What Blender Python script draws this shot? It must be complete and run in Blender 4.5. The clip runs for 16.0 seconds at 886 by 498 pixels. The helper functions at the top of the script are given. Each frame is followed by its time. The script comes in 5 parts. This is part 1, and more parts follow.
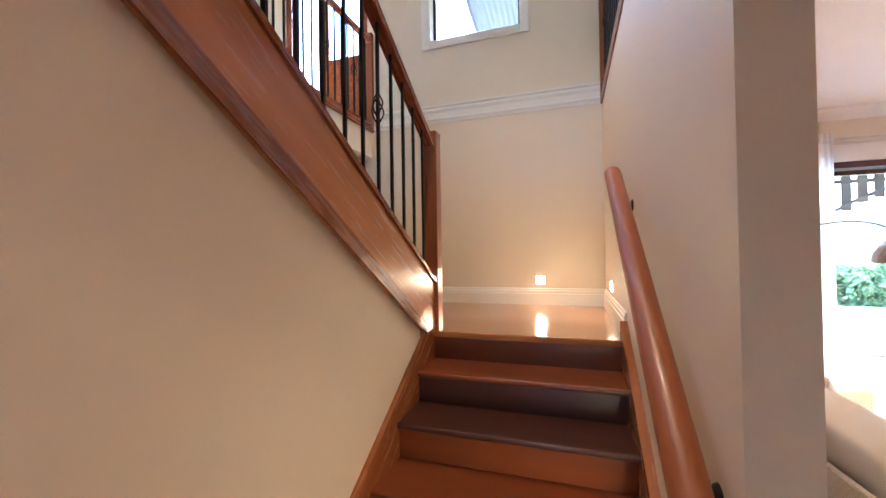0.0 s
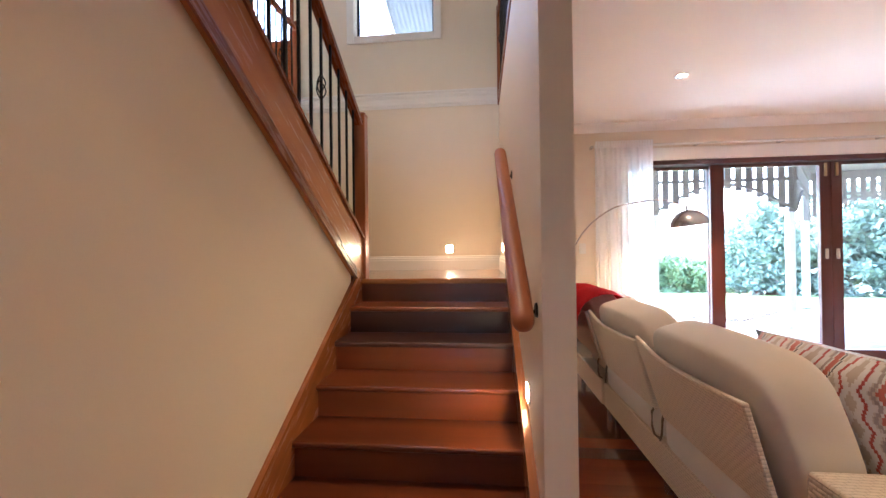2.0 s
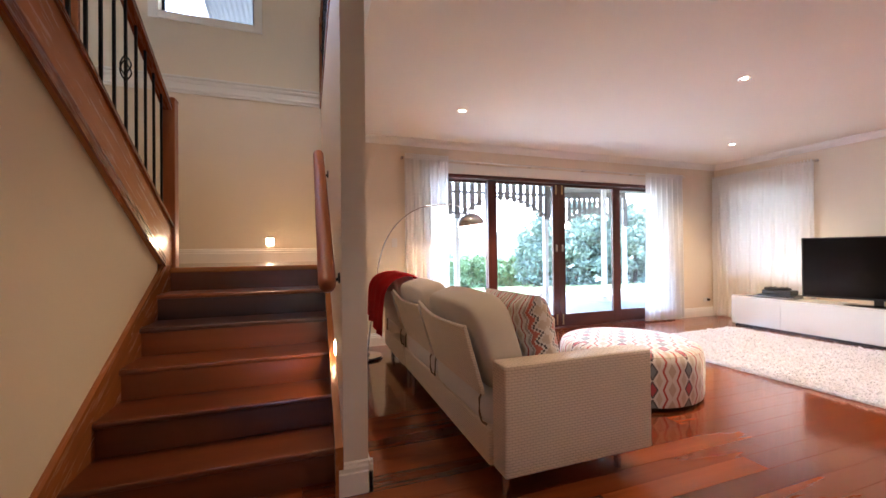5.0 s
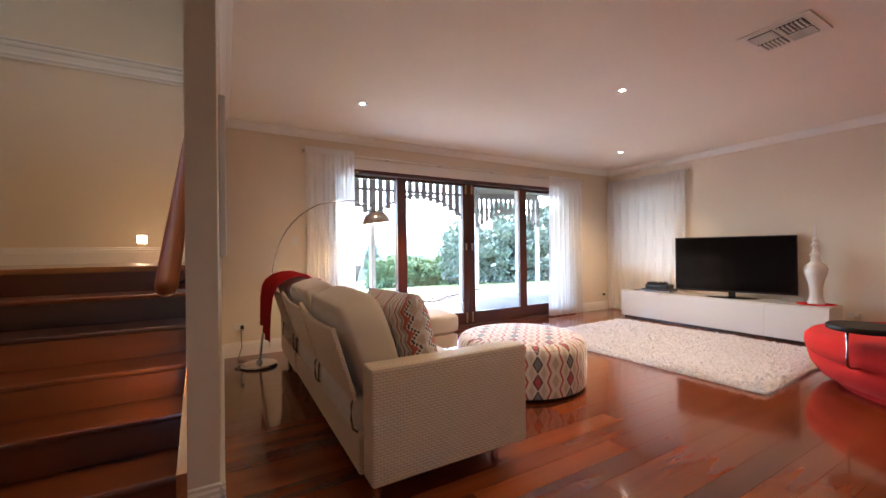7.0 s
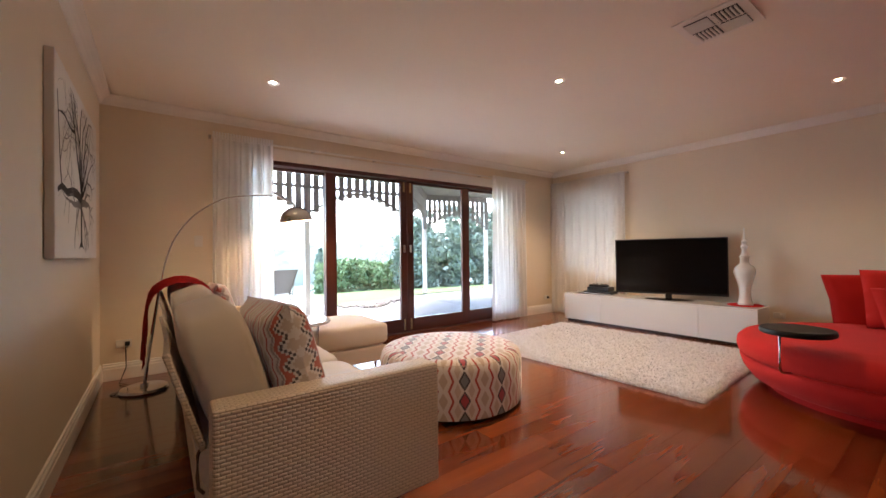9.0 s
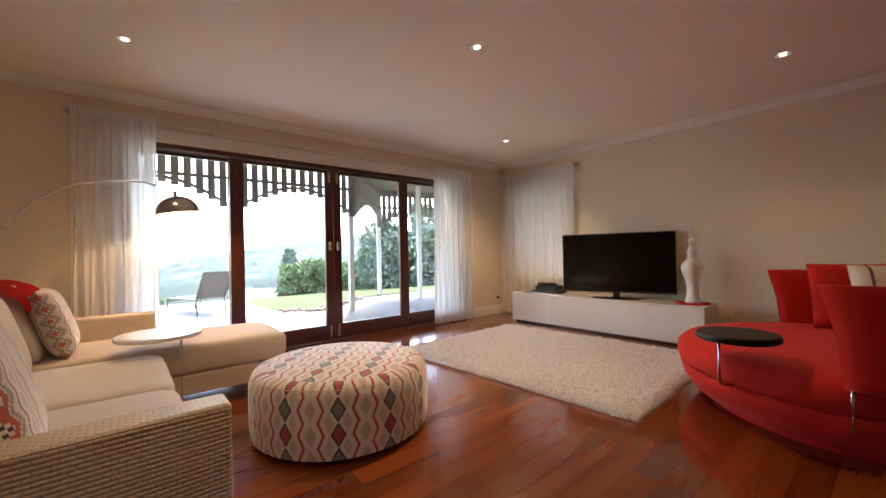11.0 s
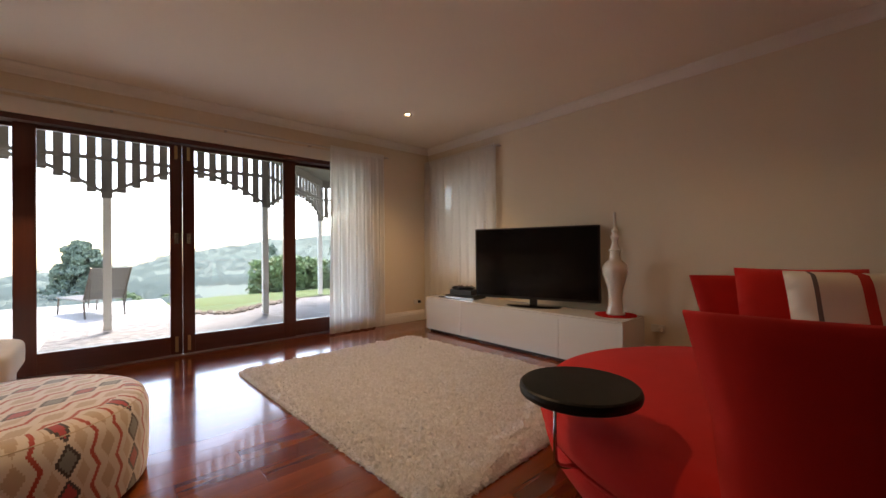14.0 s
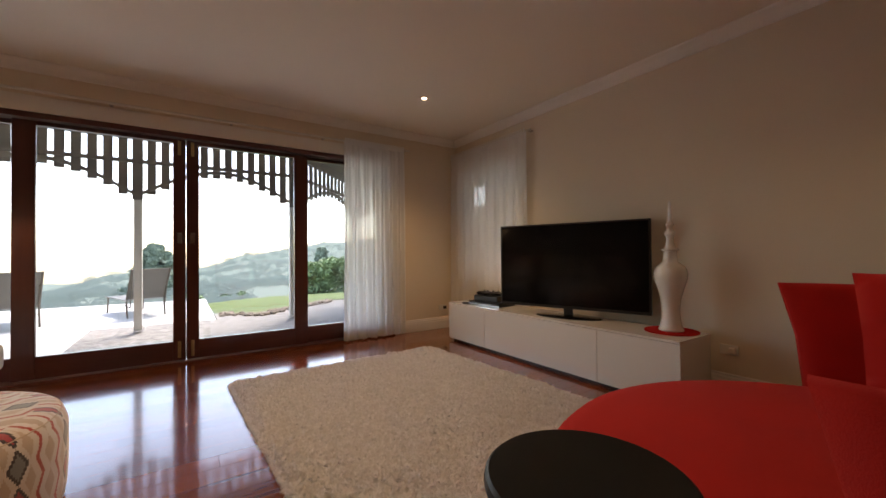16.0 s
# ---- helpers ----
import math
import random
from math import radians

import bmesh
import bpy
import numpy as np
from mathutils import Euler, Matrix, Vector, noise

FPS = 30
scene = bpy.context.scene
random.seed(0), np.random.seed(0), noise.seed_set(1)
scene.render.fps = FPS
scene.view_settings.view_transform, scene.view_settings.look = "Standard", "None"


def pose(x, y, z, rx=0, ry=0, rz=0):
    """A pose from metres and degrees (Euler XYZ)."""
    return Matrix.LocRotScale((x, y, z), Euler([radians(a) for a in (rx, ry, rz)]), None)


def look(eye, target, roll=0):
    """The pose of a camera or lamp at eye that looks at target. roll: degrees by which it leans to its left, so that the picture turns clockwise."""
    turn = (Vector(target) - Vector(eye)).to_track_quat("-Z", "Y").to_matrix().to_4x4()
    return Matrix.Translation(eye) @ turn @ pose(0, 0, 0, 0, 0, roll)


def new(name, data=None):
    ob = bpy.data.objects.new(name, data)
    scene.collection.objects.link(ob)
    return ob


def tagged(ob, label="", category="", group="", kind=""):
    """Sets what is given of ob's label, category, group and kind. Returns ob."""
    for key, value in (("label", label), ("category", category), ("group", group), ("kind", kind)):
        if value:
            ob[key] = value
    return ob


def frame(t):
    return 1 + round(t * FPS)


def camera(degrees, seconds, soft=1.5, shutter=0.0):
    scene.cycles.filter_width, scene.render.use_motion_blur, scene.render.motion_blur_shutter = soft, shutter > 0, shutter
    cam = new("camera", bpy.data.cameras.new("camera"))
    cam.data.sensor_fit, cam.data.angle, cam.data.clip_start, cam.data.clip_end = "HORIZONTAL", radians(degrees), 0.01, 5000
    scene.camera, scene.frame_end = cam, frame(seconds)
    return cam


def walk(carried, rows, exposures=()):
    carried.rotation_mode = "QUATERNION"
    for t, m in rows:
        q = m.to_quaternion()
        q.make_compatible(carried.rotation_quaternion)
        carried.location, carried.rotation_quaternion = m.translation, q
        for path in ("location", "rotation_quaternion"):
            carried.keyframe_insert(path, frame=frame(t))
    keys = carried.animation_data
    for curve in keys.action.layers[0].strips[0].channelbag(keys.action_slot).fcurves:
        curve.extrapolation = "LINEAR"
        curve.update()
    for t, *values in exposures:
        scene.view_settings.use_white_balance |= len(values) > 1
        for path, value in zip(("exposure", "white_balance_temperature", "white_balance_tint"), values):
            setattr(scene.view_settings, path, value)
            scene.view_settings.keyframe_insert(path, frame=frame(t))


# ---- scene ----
cam = camera(98.0, 16.0)
PATH = [
    (0, (0.137, 0.031, 1.585), (-0.4945, 1.93, 1.607), -0.9),
    (0.5, (0.158, -0.092, 1.515), (-0.365, 1.841, 1.532), -0.5),
    (1, (0.150, -0.26, 1.43), (-0.267, 1.696, 1.451), -0.6),
    (1.5, (0.158, -0.408, 1.362), (-0.146, 1.568, 1.381), -0.7),
    (2, (0.214, -0.545, 1.285), (0.016, 1.445, 1.299), -0.7),
    (2.5, (0.239, -0.694, 1.243), (0.186, 1.305, 1.248), -0.4),
    (3, (0.227, -0.825, 1.221), (0.316, 1.173, 1.233), -0.5),
    (3.5, (0.21, -0.955, 1.213), (0.456, 1.03, 1.214), -0.4),
    (4, (0.226, -1.026, 1.188), (0.633, 0.932, 1.198), -0.4),
    (6.5, (0.465, -1.087, 1.177), (1.379, 0.692, 1.176), -0.7),
    (7, (0.572, -1.098, 1.167), (1.563, 0.64, 1.174), -0.7),
    (7.5, (0.668, -1.043, 1.163), (1.731, 0.651, 1.174), -0.7),
    (8, (0.76, -1.016, 1.159), (1.868, 0.649, 1.171), -0.6),
    (8.5, (0.872, -0.96, 1.154), (2.018, 0.678, 1.164), -0.7),
    (9, (0.999, -0.907, 1.144), (2.183, 0.705, 1.166), -0.7),
    (11.5, (2.01, -0.831, 1.101), (3.324, 0.678, 1.114), -0.9),
    (12, (2.291, -0.858, 1.111), (3.627, 0.63, 1.12), -0.5),
    (12.5, (2.569, -0.876, 1.088), (3.909, 0.608, 1.091), -0.5),
    (13, (2.824, -0.885, 1.079), (4.16, 0.604, 1.098), -0.7),
    (13.5, (3.053, -0.907, 1.073), (4.385, 0.585, 1.077), -0.6),
    (14, (3.274, -0.909, 1.066), (4.592, 0.596, 1.075), -0.5),
    (14.5, (3.442, -0.875, 1.045), (4.738, 0.647, 1.06), -0.6),
    (15, (3.573, -0.807, 1.061), (4.845, 0.737, 1.083), -0.5),
    (15.5, (3.705, -0.75, 1.049), (4.922, 0.837, 1.07), -0.3),
    (16, (3.848, -0.689, 1.042), (4.967, 0.968, 1.066), -0.5),
]
EXPOSURES = [(0, 5.22, 5200, 13), (2.5, 5.0, 5550, 16), (4, 4.76, 5700, 18), (6.5, 4.15, 5950, 17), (9, 3.73, 6450, 17), (11.5, 3.25, 6900, 17), (13, 2.98, 7150, 18), (16, 2.5, 7350, 18)]
walk(cam, [(t, look(eye, target, roll)) for t, eye, target, roll in PATH], EXPOSURES)

# ---- world and lights ----
world = bpy.data.worlds.new("sky")
scene.world = world
world.use_nodes = True
sky = world.node_tree.nodes.new("ShaderNodeTexSky")
sky.sky_type, sky.sun_disc = "NISHITA", False
sky.sun_elevation, sky.sun_rotation = radians(58), radians(40)
sky.air_density, sky.dust_density, sky.ozone_density = 1.0, 1.2, 0.5
back = world.node_tree.nodes["Background"]
back.inputs["Strength"].default_value = 0.15
world.node_tree.links.new(sky.outputs[0], back.inputs["Color"])
sun = new("sun", bpy.data.lights.new("sun", "SUN"))
sun.data.energy, sun.data.angle, sun.data.color = 1.2, radians(24), (1.0, 0.96, 0.9)
sun.matrix_basis = look((4.0, 4.8, 10), (0, 0, 0))

# the fifth is unseen: inferred from the others' grid, added to light the sofa arm
for x, y, watts in ((1.80, 2.65, 3.4), (3.84, 1.20, 14), (5.92, 2.70, 12.5), (5.88, -0.25, 3.0), (1.80, -0.25, 3.6)):
    spot = new("downlight_beam", bpy.data.lights.new("downlight_beam", "SPOT"))
    spot.data.energy, spot.data.spot_size, spot.data.spot_blend, spot.data.shadow_soft_size, spot.data.color = watts, radians(118), 1.0, 0.03, (1.0, 0.70, 0.39)
    spot.matrix_basis = pose(x, y, 2.63)
# the arc lamp's own bulb, under its shade
bulb = new("arc_lamp_bulb", bpy.data.lights.new("arc_lamp_bulb", "POINT"))
bulb.data.energy, bulb.data.shadow_soft_size, bulb.data.color = 2.0, 0.01, (1.0, 0.66, 0.34)
bulb.location = (2.135, 3.27, 1.553)
# an unseen downlight in the high ceiling, added to warm the stair void
spot = new("stair_fill", bpy.data.lights.new("stair_fill", "SPOT"))
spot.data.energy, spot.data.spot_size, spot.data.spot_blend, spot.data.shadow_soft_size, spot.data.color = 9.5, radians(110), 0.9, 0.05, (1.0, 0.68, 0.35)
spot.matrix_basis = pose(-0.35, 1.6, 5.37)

# ---- small builders ----
def mesh_object(name, bm, material, smooth=False):
    me = bpy.data.meshes.new(name)
    bm.normal_update()
    bm.to_mesh(me)
    bm.free()
    if smooth:
        for f in me.polygons:
            f.use_smooth = True
    if material:
        me.materials.append(material)
    return new(name, me)


def part(name, bm, material, parent, label="", smooth=False):
    ob = mesh_object(name, bm, material, smooth)
    ob.parent = parent
    if label:
        ob["label"] = label
    return ob


def thing(name, label, category, at=(0, 0, 0), turn=0, group="", kind=""):
    ob = new(name)
    ob.empty_display_size = 0.1
    ob.matrix_basis = pose(*at, 0, 0, turn)
    return tagged(ob, label, category, group, kind)


def single(name, bm, material, label, category, at=(0, 0, 0), turn=0, group="", kind="", smooth=False):
    ob = mesh_object(name, bm, material, smooth)
    ob.matrix_basis = pose(*at, 0, 0, turn)
    return tagged(ob, label, category, group, kind)


def box(x0, x1, y0, y1, z0, z1, bevel=0.0, segments=2, bm=None):
    out = bm or bmesh.new()
    made = bmesh.ops.create_cube(out, size=1.0)["verts"]
    for v in made:
        v.co = Vector((x0 + (v.co.x + 0.5) * (x1 - x0), y0 + (v.co.y + 0.5) * (y1 - y0), z0 + (v.co.z + 0.5) * (z1 - z0)))
    if bevel > 0:
        edges = list({e for v in made for e in v.link_edges})
        bmesh.ops.bevel(out, geom=edges, offset=bevel, segments=segments, profile=0.5, affect="EDGES")
    return out


def prism(points, axis, a, b, bm=None):
    """A flat outline, swept along an axis from a to b. Points are in the two other axes, in order."""
    out = bm or bmesh.new()
    def place(p, s):
        q = list(p)
        q.insert("xyz".index(axis), s)
        return out.verts.new(q)
    low, high = [place(p, a) for p in points], [place(p, b) for p in points]
    n = len(points)
    faces = [out.faces.new(low), out.faces.new(high[::-1])]
    for i in range(n):
        faces.append(out.faces.new((low[i], high[i], high[(i + 1) % n], low[(i + 1) % n])))
    bmesh.ops.recalc_face_normals(out, faces=faces)
    return out


def lathe(profile, steps=32, bm=None, at=(0, 0)):
    """Radius and height pairs, turned round the z axis."""
    out = bm or bmesh.new()
    rings = []
    for r, z in profile:
        if r <= 1e-6:
            rings.append([out.verts.new((at[0], at[1], z))])
        else:
            rings.append([out.verts.new((at[0] + r * math.cos(2 * math.pi * k / steps), at[1] + r * math.sin(2 * math.pi * k / steps), z)) for k in range(steps)])
    for lo, hi in zip(rings, rings[1:]):
        for k in range(steps):
            j = (k + 1) % steps
            if len(lo) == 1 and len(hi) == 1:
                continue
            if len(lo) == 1:
                out.faces.new((lo[0], hi[j], hi[k]))
            elif len(hi) == 1:
                out.faces.new((lo[k], lo[j], hi[0]))
            else:
                out.faces.new((lo[k], lo[j], hi[j], hi[k]))
    return out


def tube(points, radius, steps=8, bm=None):
    """A round bar along a line of points."""
    out = bm or bmesh.new()
    pts = [Vector(p) for p in points]
    rings = []
    up = Vector((0, 0, 1))
    for i, p in enumerate(pts):
        d = (pts[min(i + 1, len(pts) - 1)] - pts[max(i - 1, 0)]).normalized()
        side = d.cross(up)
        side = side.normalized() if side.length > 1e-3 else Vector((1, 0, 0))
        other = d.cross(side).normalized()
        r = radius[i] if isinstance(radius, (list, tuple)) else radius
        rings.append([out.verts.new(p + r * (math.cos(a) * side + math.sin(a) * other)) for a in (2 * math.pi * k / steps for k in range(steps))])
    for lo, hi in zip(rings, rings[1:]):
        for k in range(steps):
            j = (k + 1) % steps
            out.faces.new((lo[k], lo[j], hi[j], hi[k]))
    out.faces.new(rings[0][::-1])
    out.faces.new(rings[-1])
    return out


def puff(w, d, h, power=0.35, nu=28, nv=18, wrinkle=0.0, seed=0.0):
    """A stuffed cushion, centred, w by d by h."""
    out = bmesh.new()
    def s(c, e):
        return math.copysign(abs(c) ** e, c)
    rings = []
    for i in range(nv + 1):
        phi = -math.pi / 2 + math.pi * i / nv
        ring = []
        for k in range(nu):
            th = 2 * math.pi * k / nu
            v = Vector((w / 2 * s(math.cos(phi), power) * s(math.cos(th), power), d / 2 * s(math.cos(phi), power) * s(math.sin(th), power), h / 2 * s(math.sin(phi), power * 1.6)))
            if wrinkle:
                v += wrinkle * Vector(noise.noise_vector(v * 5 + Vector((seed, seed, 0))))
            ring.append(out.verts.new(v))
        rings.append(ring)
    for lo, hi in zip(rings, rings[1:]):
        for k in range(nu):
            j = (k + 1) % nu
            out.faces.new((lo[k], lo[j], hi[j], hi[k]))
    bmesh.ops.remove_doubles(out, verts=out.verts[:], dist=1e-4)
    bmesh.ops.recalc_face_normals(out, faces=out.faces[:])
    return out


def put(bm, m):
    bmesh.ops.transform(bm, matrix=m, verts=bm.verts[:])
    return bm


# ---- materials ----
def material(name):
    m = bpy.data.materials.new(name)
    m.use_nodes = True
    t = m.node_tree
    return m, t, t.nodes["Principled BSDF"]


def node(t, kind, **values):
    n = t.nodes.new(kind)
    for k, v in values.items():
        if k in n.inputs:
            n.inputs[k].default_value = v
    return n


def math_node(t, op, a, b=None, c=None):
    n = t.nodes.new("ShaderNodeMath")
    n.operation = op
    for i, v in enumerate((a, b, c)):
        if v is None:
            continue
        if isinstance(v, (int, float)):
            n.inputs[i].default_value = v
        else:
            t.links.new(v, n.inputs[i])
    return n.outputs[0]


def mix(t, factor, a, b):
    n = t.nodes.new("ShaderNodeMix")
    n.data_type = "RGBA"
    for sock, v in ((n.inputs[0], factor), (n.inputs[6], a), (n.inputs[7], b)):
        if isinstance(v, (int, float)):
            sock.default_value = v
        elif isinstance(v, (tuple, list)):
            sock.default_value = (*v[:3], 1)
        else:
            t.links.new(v, sock)
    return n.outputs[2]


def coords(t, scale=(1, 1, 1), kind="Object"):
    tc = t.nodes.new("ShaderNodeTexCoord")
    mp = t.nodes.new("ShaderNodeMapping")
    mp.inputs["Scale"].default_value = scale
    t.links.new(tc.outputs[kind], mp.inputs["Vector"])
    return mp.outputs[0]


def noise_at(t, vector, scale, detail=4.0, rough=0.55):
    n = node(t, "ShaderNodeTexNoise", Scale=scale, Detail=detail, Roughness=rough)
    t.links.new(vector, n.inputs["Vector"])
    return n.outputs["Fac"]


def ramp(t, fac, stops):
    n = t.nodes.new("ShaderNodeValToRGB")
    els = n.color_ramp.elements
    while len(els) < len(stops):
        els.new(0.5)
    for e, (pos, col) in zip(els, stops):
        e.position, e.color = pos, (*col, 1)
    t.links.new(fac, n.inputs[0])
    return n.outputs[0]


def bump(t, b, height, strength=0.2, distance=0.01):
    n = node(t, "ShaderNodeBump", Strength=strength, Distance=distance)
    t.links.new(height, n.inputs["Height"])
    t.links.new(n.outputs[0], b.inputs["Normal"])


def plain(name, colour, rough=0.5, metal=0.0, vary=0.06, scale=4.0, grain=60.0, relief=0.05, coat=0.0, spec=0.5):
    """A surface of one colour with broad and fine variation."""
    m, t, b = material(name)
    v = coords(t)
    broad, fine = noise_at(t, v, scale), noise_at(t, v, grain)
    both = math_node(t, "ADD", math_node(t, "MULTIPLY", broad, 0.65), math_node(t, "MULTIPLY", fine, 0.35))
    lo = [c * (1 - vary) for c in colour]
    hi = [min(1, c * (1 + vary)) for c in colour]
    t.links.new(ramp(t, both, [(0.3, lo), (0.7, hi)]), b.inputs["Base Color"])
    r = node(t, "ShaderNodeMapRange")
    r.inputs["To Min"].default_value, r.inputs["To Max"].default_value = max(0.02, rough - 0.06), min(1, rough + 0.06)
    t.links.new(broad, r.inputs["Value"])
    t.links.new(r.outputs[0], b.inputs["Roughness"])
    b.inputs["Metallic"].default_value = metal
    b.inputs["Coat Weight"].default_value = coat
    b.inputs["Coat Roughness"].default_value = 0.12
    b.inputs["Specular IOR Level"].default_value = spec
    if relief:
        bump(t, b, fine, relief, 0.004)
    return m


def timber(name, dark, light, along="y", rough=0.3, coat=0.3, per_piece=0.0, spec=0.5, slant=0.0, grain=0.28):
    """Grained and varnished wood, with its grain along an axis; per_piece: how far pieces differ."""
    m, t, b = material(name)
    s = {"x": (0.6, 9, 9), "y": (9, 0.6, 9), "z": (9, 9, 0.6)}[along]
    tc = t.nodes.new("ShaderNodeTexCoord")
    turn, mp = t.nodes.new("ShaderNodeMapping"), t.nodes.new("ShaderNodeMapping")
    turn.inputs["Rotation"].default_value = (slant, 0, 0)
    mp.inputs["Scale"].default_value = s
    t.links.new(tc.outputs["Object"], turn.inputs["Vector"])
    t.links.new(turn.outputs[0], mp.inputs["Vector"])
    v = mp.outputs[0]
    if per_piece:
        info = t.nodes.new("ShaderNodeObjectInfo")
        shift = t.nodes.new("ShaderNodeVectorMath")
        shift.operation = "ADD"
        t.links.new(v, shift.inputs[0])
        sc = math_node(t, "MULTIPLY", info.outputs["Random"], 37.0)
        t.links.new(sc, shift.inputs[1])
        v = shift.outputs[0]
    warp = noise_at(t, v, 1.3, 2, 0.45)
    fine = noise_at(t, v, 7.0, 5, 0.65)
    f = math_node(t, "ADD", math_node(t, "MULTIPLY", warp, 1 - grain), math_node(t, "MULTIPLY", fine, grain))
    if per_piece:
        f = math_node(t, "ADD", math_node(t, "MULTIPLY", f, 1 - per_piece), math_node(t, "MULTIPLY", info.outputs["Random"], per_piece))
    mid = [(a + c) / 2 for a, c in zip(dark, light)]
    t.links.new(ramp(t, f, [(0.2, dark), (0.5, mid), (0.8, light)]), b.inputs["Base Color"])
    r = node(t, "ShaderNodeMapRange")
    r.inputs["To Min"].default_value, r.inputs["To Max"].default_value = rough * 0.8, rough * 1.3
    t.links.new(fine, r.inputs["Value"])
    t.links.new(r.outputs[0], b.inputs["Roughness"])
    b.inputs["Coat Weight"].default_value = coat
    b.inputs["Coat Roughness"].default_value = 0.1
    b.inputs["Specular IOR Level"].default_value = spec
    bump(t, b, fine, 0.02, 0.0015)
    return m


def glass(name, tint=(1, 1, 1), rough=0.0):
    m, t, b = material(name)
    out = t.nodes["Material Output"]
    t.nodes.remove(b)
    clear, shine = node(t, "ShaderNodeBsdfTransparent"), node(t, "ShaderNodeBsdfGlossy", Roughness=rough)
    clear.inputs[0].default_value = (*tint, 1)
    lw = node(t, "ShaderNodeLayerWeight")
    gloss = math_node(t, "ADD", math_node(t, "MULTIPLY", math_node(t, "POWER", lw.outputs["Facing"], 5.0), 0.85), 0.045)
    blend = t.nodes.new("ShaderNodeMixShader")
    t.links.new(gloss, blend.inputs[0])
    t.links.new(clear.outputs[0], blend.inputs[1])
    t.links.new(shine.outputs[0], blend.inputs[2])
    t.links.new(blend.outputs[0], out.inputs[0])
    return m


def glow(name, colour, strength):
    m, t, b = material(name)
    b.inputs["Base Color"].default_value = (*colour, 1)
    b.inputs["Emission Color"].default_value = (*colour, 1)
    b.inputs["Emission Strength"].default_value = strength
    return m


def sheer(name):
    """Thin woven curtain cloth: part lets light through, part scatters it."""
    m, t, b = material(name)
    out = t.nodes["Material Output"]
    t.nodes.remove(b)
    v = coords(t, (1, 1, 1))
    weave = noise_at(t, coords(t, (400, 400, 60)), 1.0, 2)
    diff, trans, clear = node(t, "ShaderNodeBsdfDiffuse"), node(t, "ShaderNodeBsdfTranslucent"), node(t, "ShaderNodeBsdfTransparent")
    diff.inputs[0].default_value = (0.92, 0.91, 0.89, 1)
    trans.inputs[0].default_value = (0.93, 0.92, 0.90, 1)
    one, two = t.nodes.new("ShaderNodeMixShader"), t.nodes.new("ShaderNodeMixShader")
    one.inputs[0].default_value = 0.55
    t.links.new(diff.outputs[0], one.inputs[1])
    t.links.new(trans.outputs[0], one.inputs[2])
    r = node(t, "ShaderNodeMapRange")
    r.inputs["To Min"].default_value, r.inputs["To Max"].default_value = 0.90, 0.98
    t.links.new(weave, r.inputs["Value"])
    t.links.new(r.outputs[0], two.inputs[0])
    t.links.new(clear.outputs[0], two.inputs[1])
    t.links.new(one.outputs[0], two.inputs[2])
    t.links.new(two.outputs[0], out.inputs[0])
    return m


def woven(name, light, dark, u=0.028, v=0.011):
    """Flat strands of synthetic cane, plaited; u and v: the length and height of one stitch in metres."""
    m, t, b = material(name)
    uv = t.nodes.new("ShaderNodeUVMap")
    sep = t.nodes.new("ShaderNodeSeparateXYZ")
    t.links.new(uv.outputs[0], sep.inputs[0])
    row = math_node(t, "FLOOR", math_node(t, "DIVIDE", sep.outputs[1], v))
    shift = math_node(t, "MULTIPLY", math_node(t, "MODULO", row, 2.0), 0.5)
    a = math_node(t, "FRACT", math_node(t, "ADD", math_node(t, "DIVIDE", sep.outputs[0], u), shift))
    c = math_node(t, "FRACT", math_node(t, "DIVIDE", sep.outputs[1], v))
    ha = math_node(t, "SINE", math_node(t, "MULTIPLY", a, math.pi))
    hc = math_node(t, "POWER", math_node(t, "SINE", math_node(t, "MULTIPLY", c, math.pi)), 0.6)
    h = math_node(t, "MULTIPLY", math_node(t, "POWER", ha, 0.35), hc)
    broad = noise_at(t, coords(t), 3.0)
    f = math_node(t, "ADD", math_node(t, "MULTIPLY", h, 0.8), math_node(t, "MULTIPLY", broad, 0.2))
    t.links.new(ramp(t, f, [(0.12, dark), (0.55, light)]), b.inputs["Base Color"])
    b.inputs["Roughness"].default_value = 0.5
    bump(t, b, h, 0.55, 0.005)
    return m


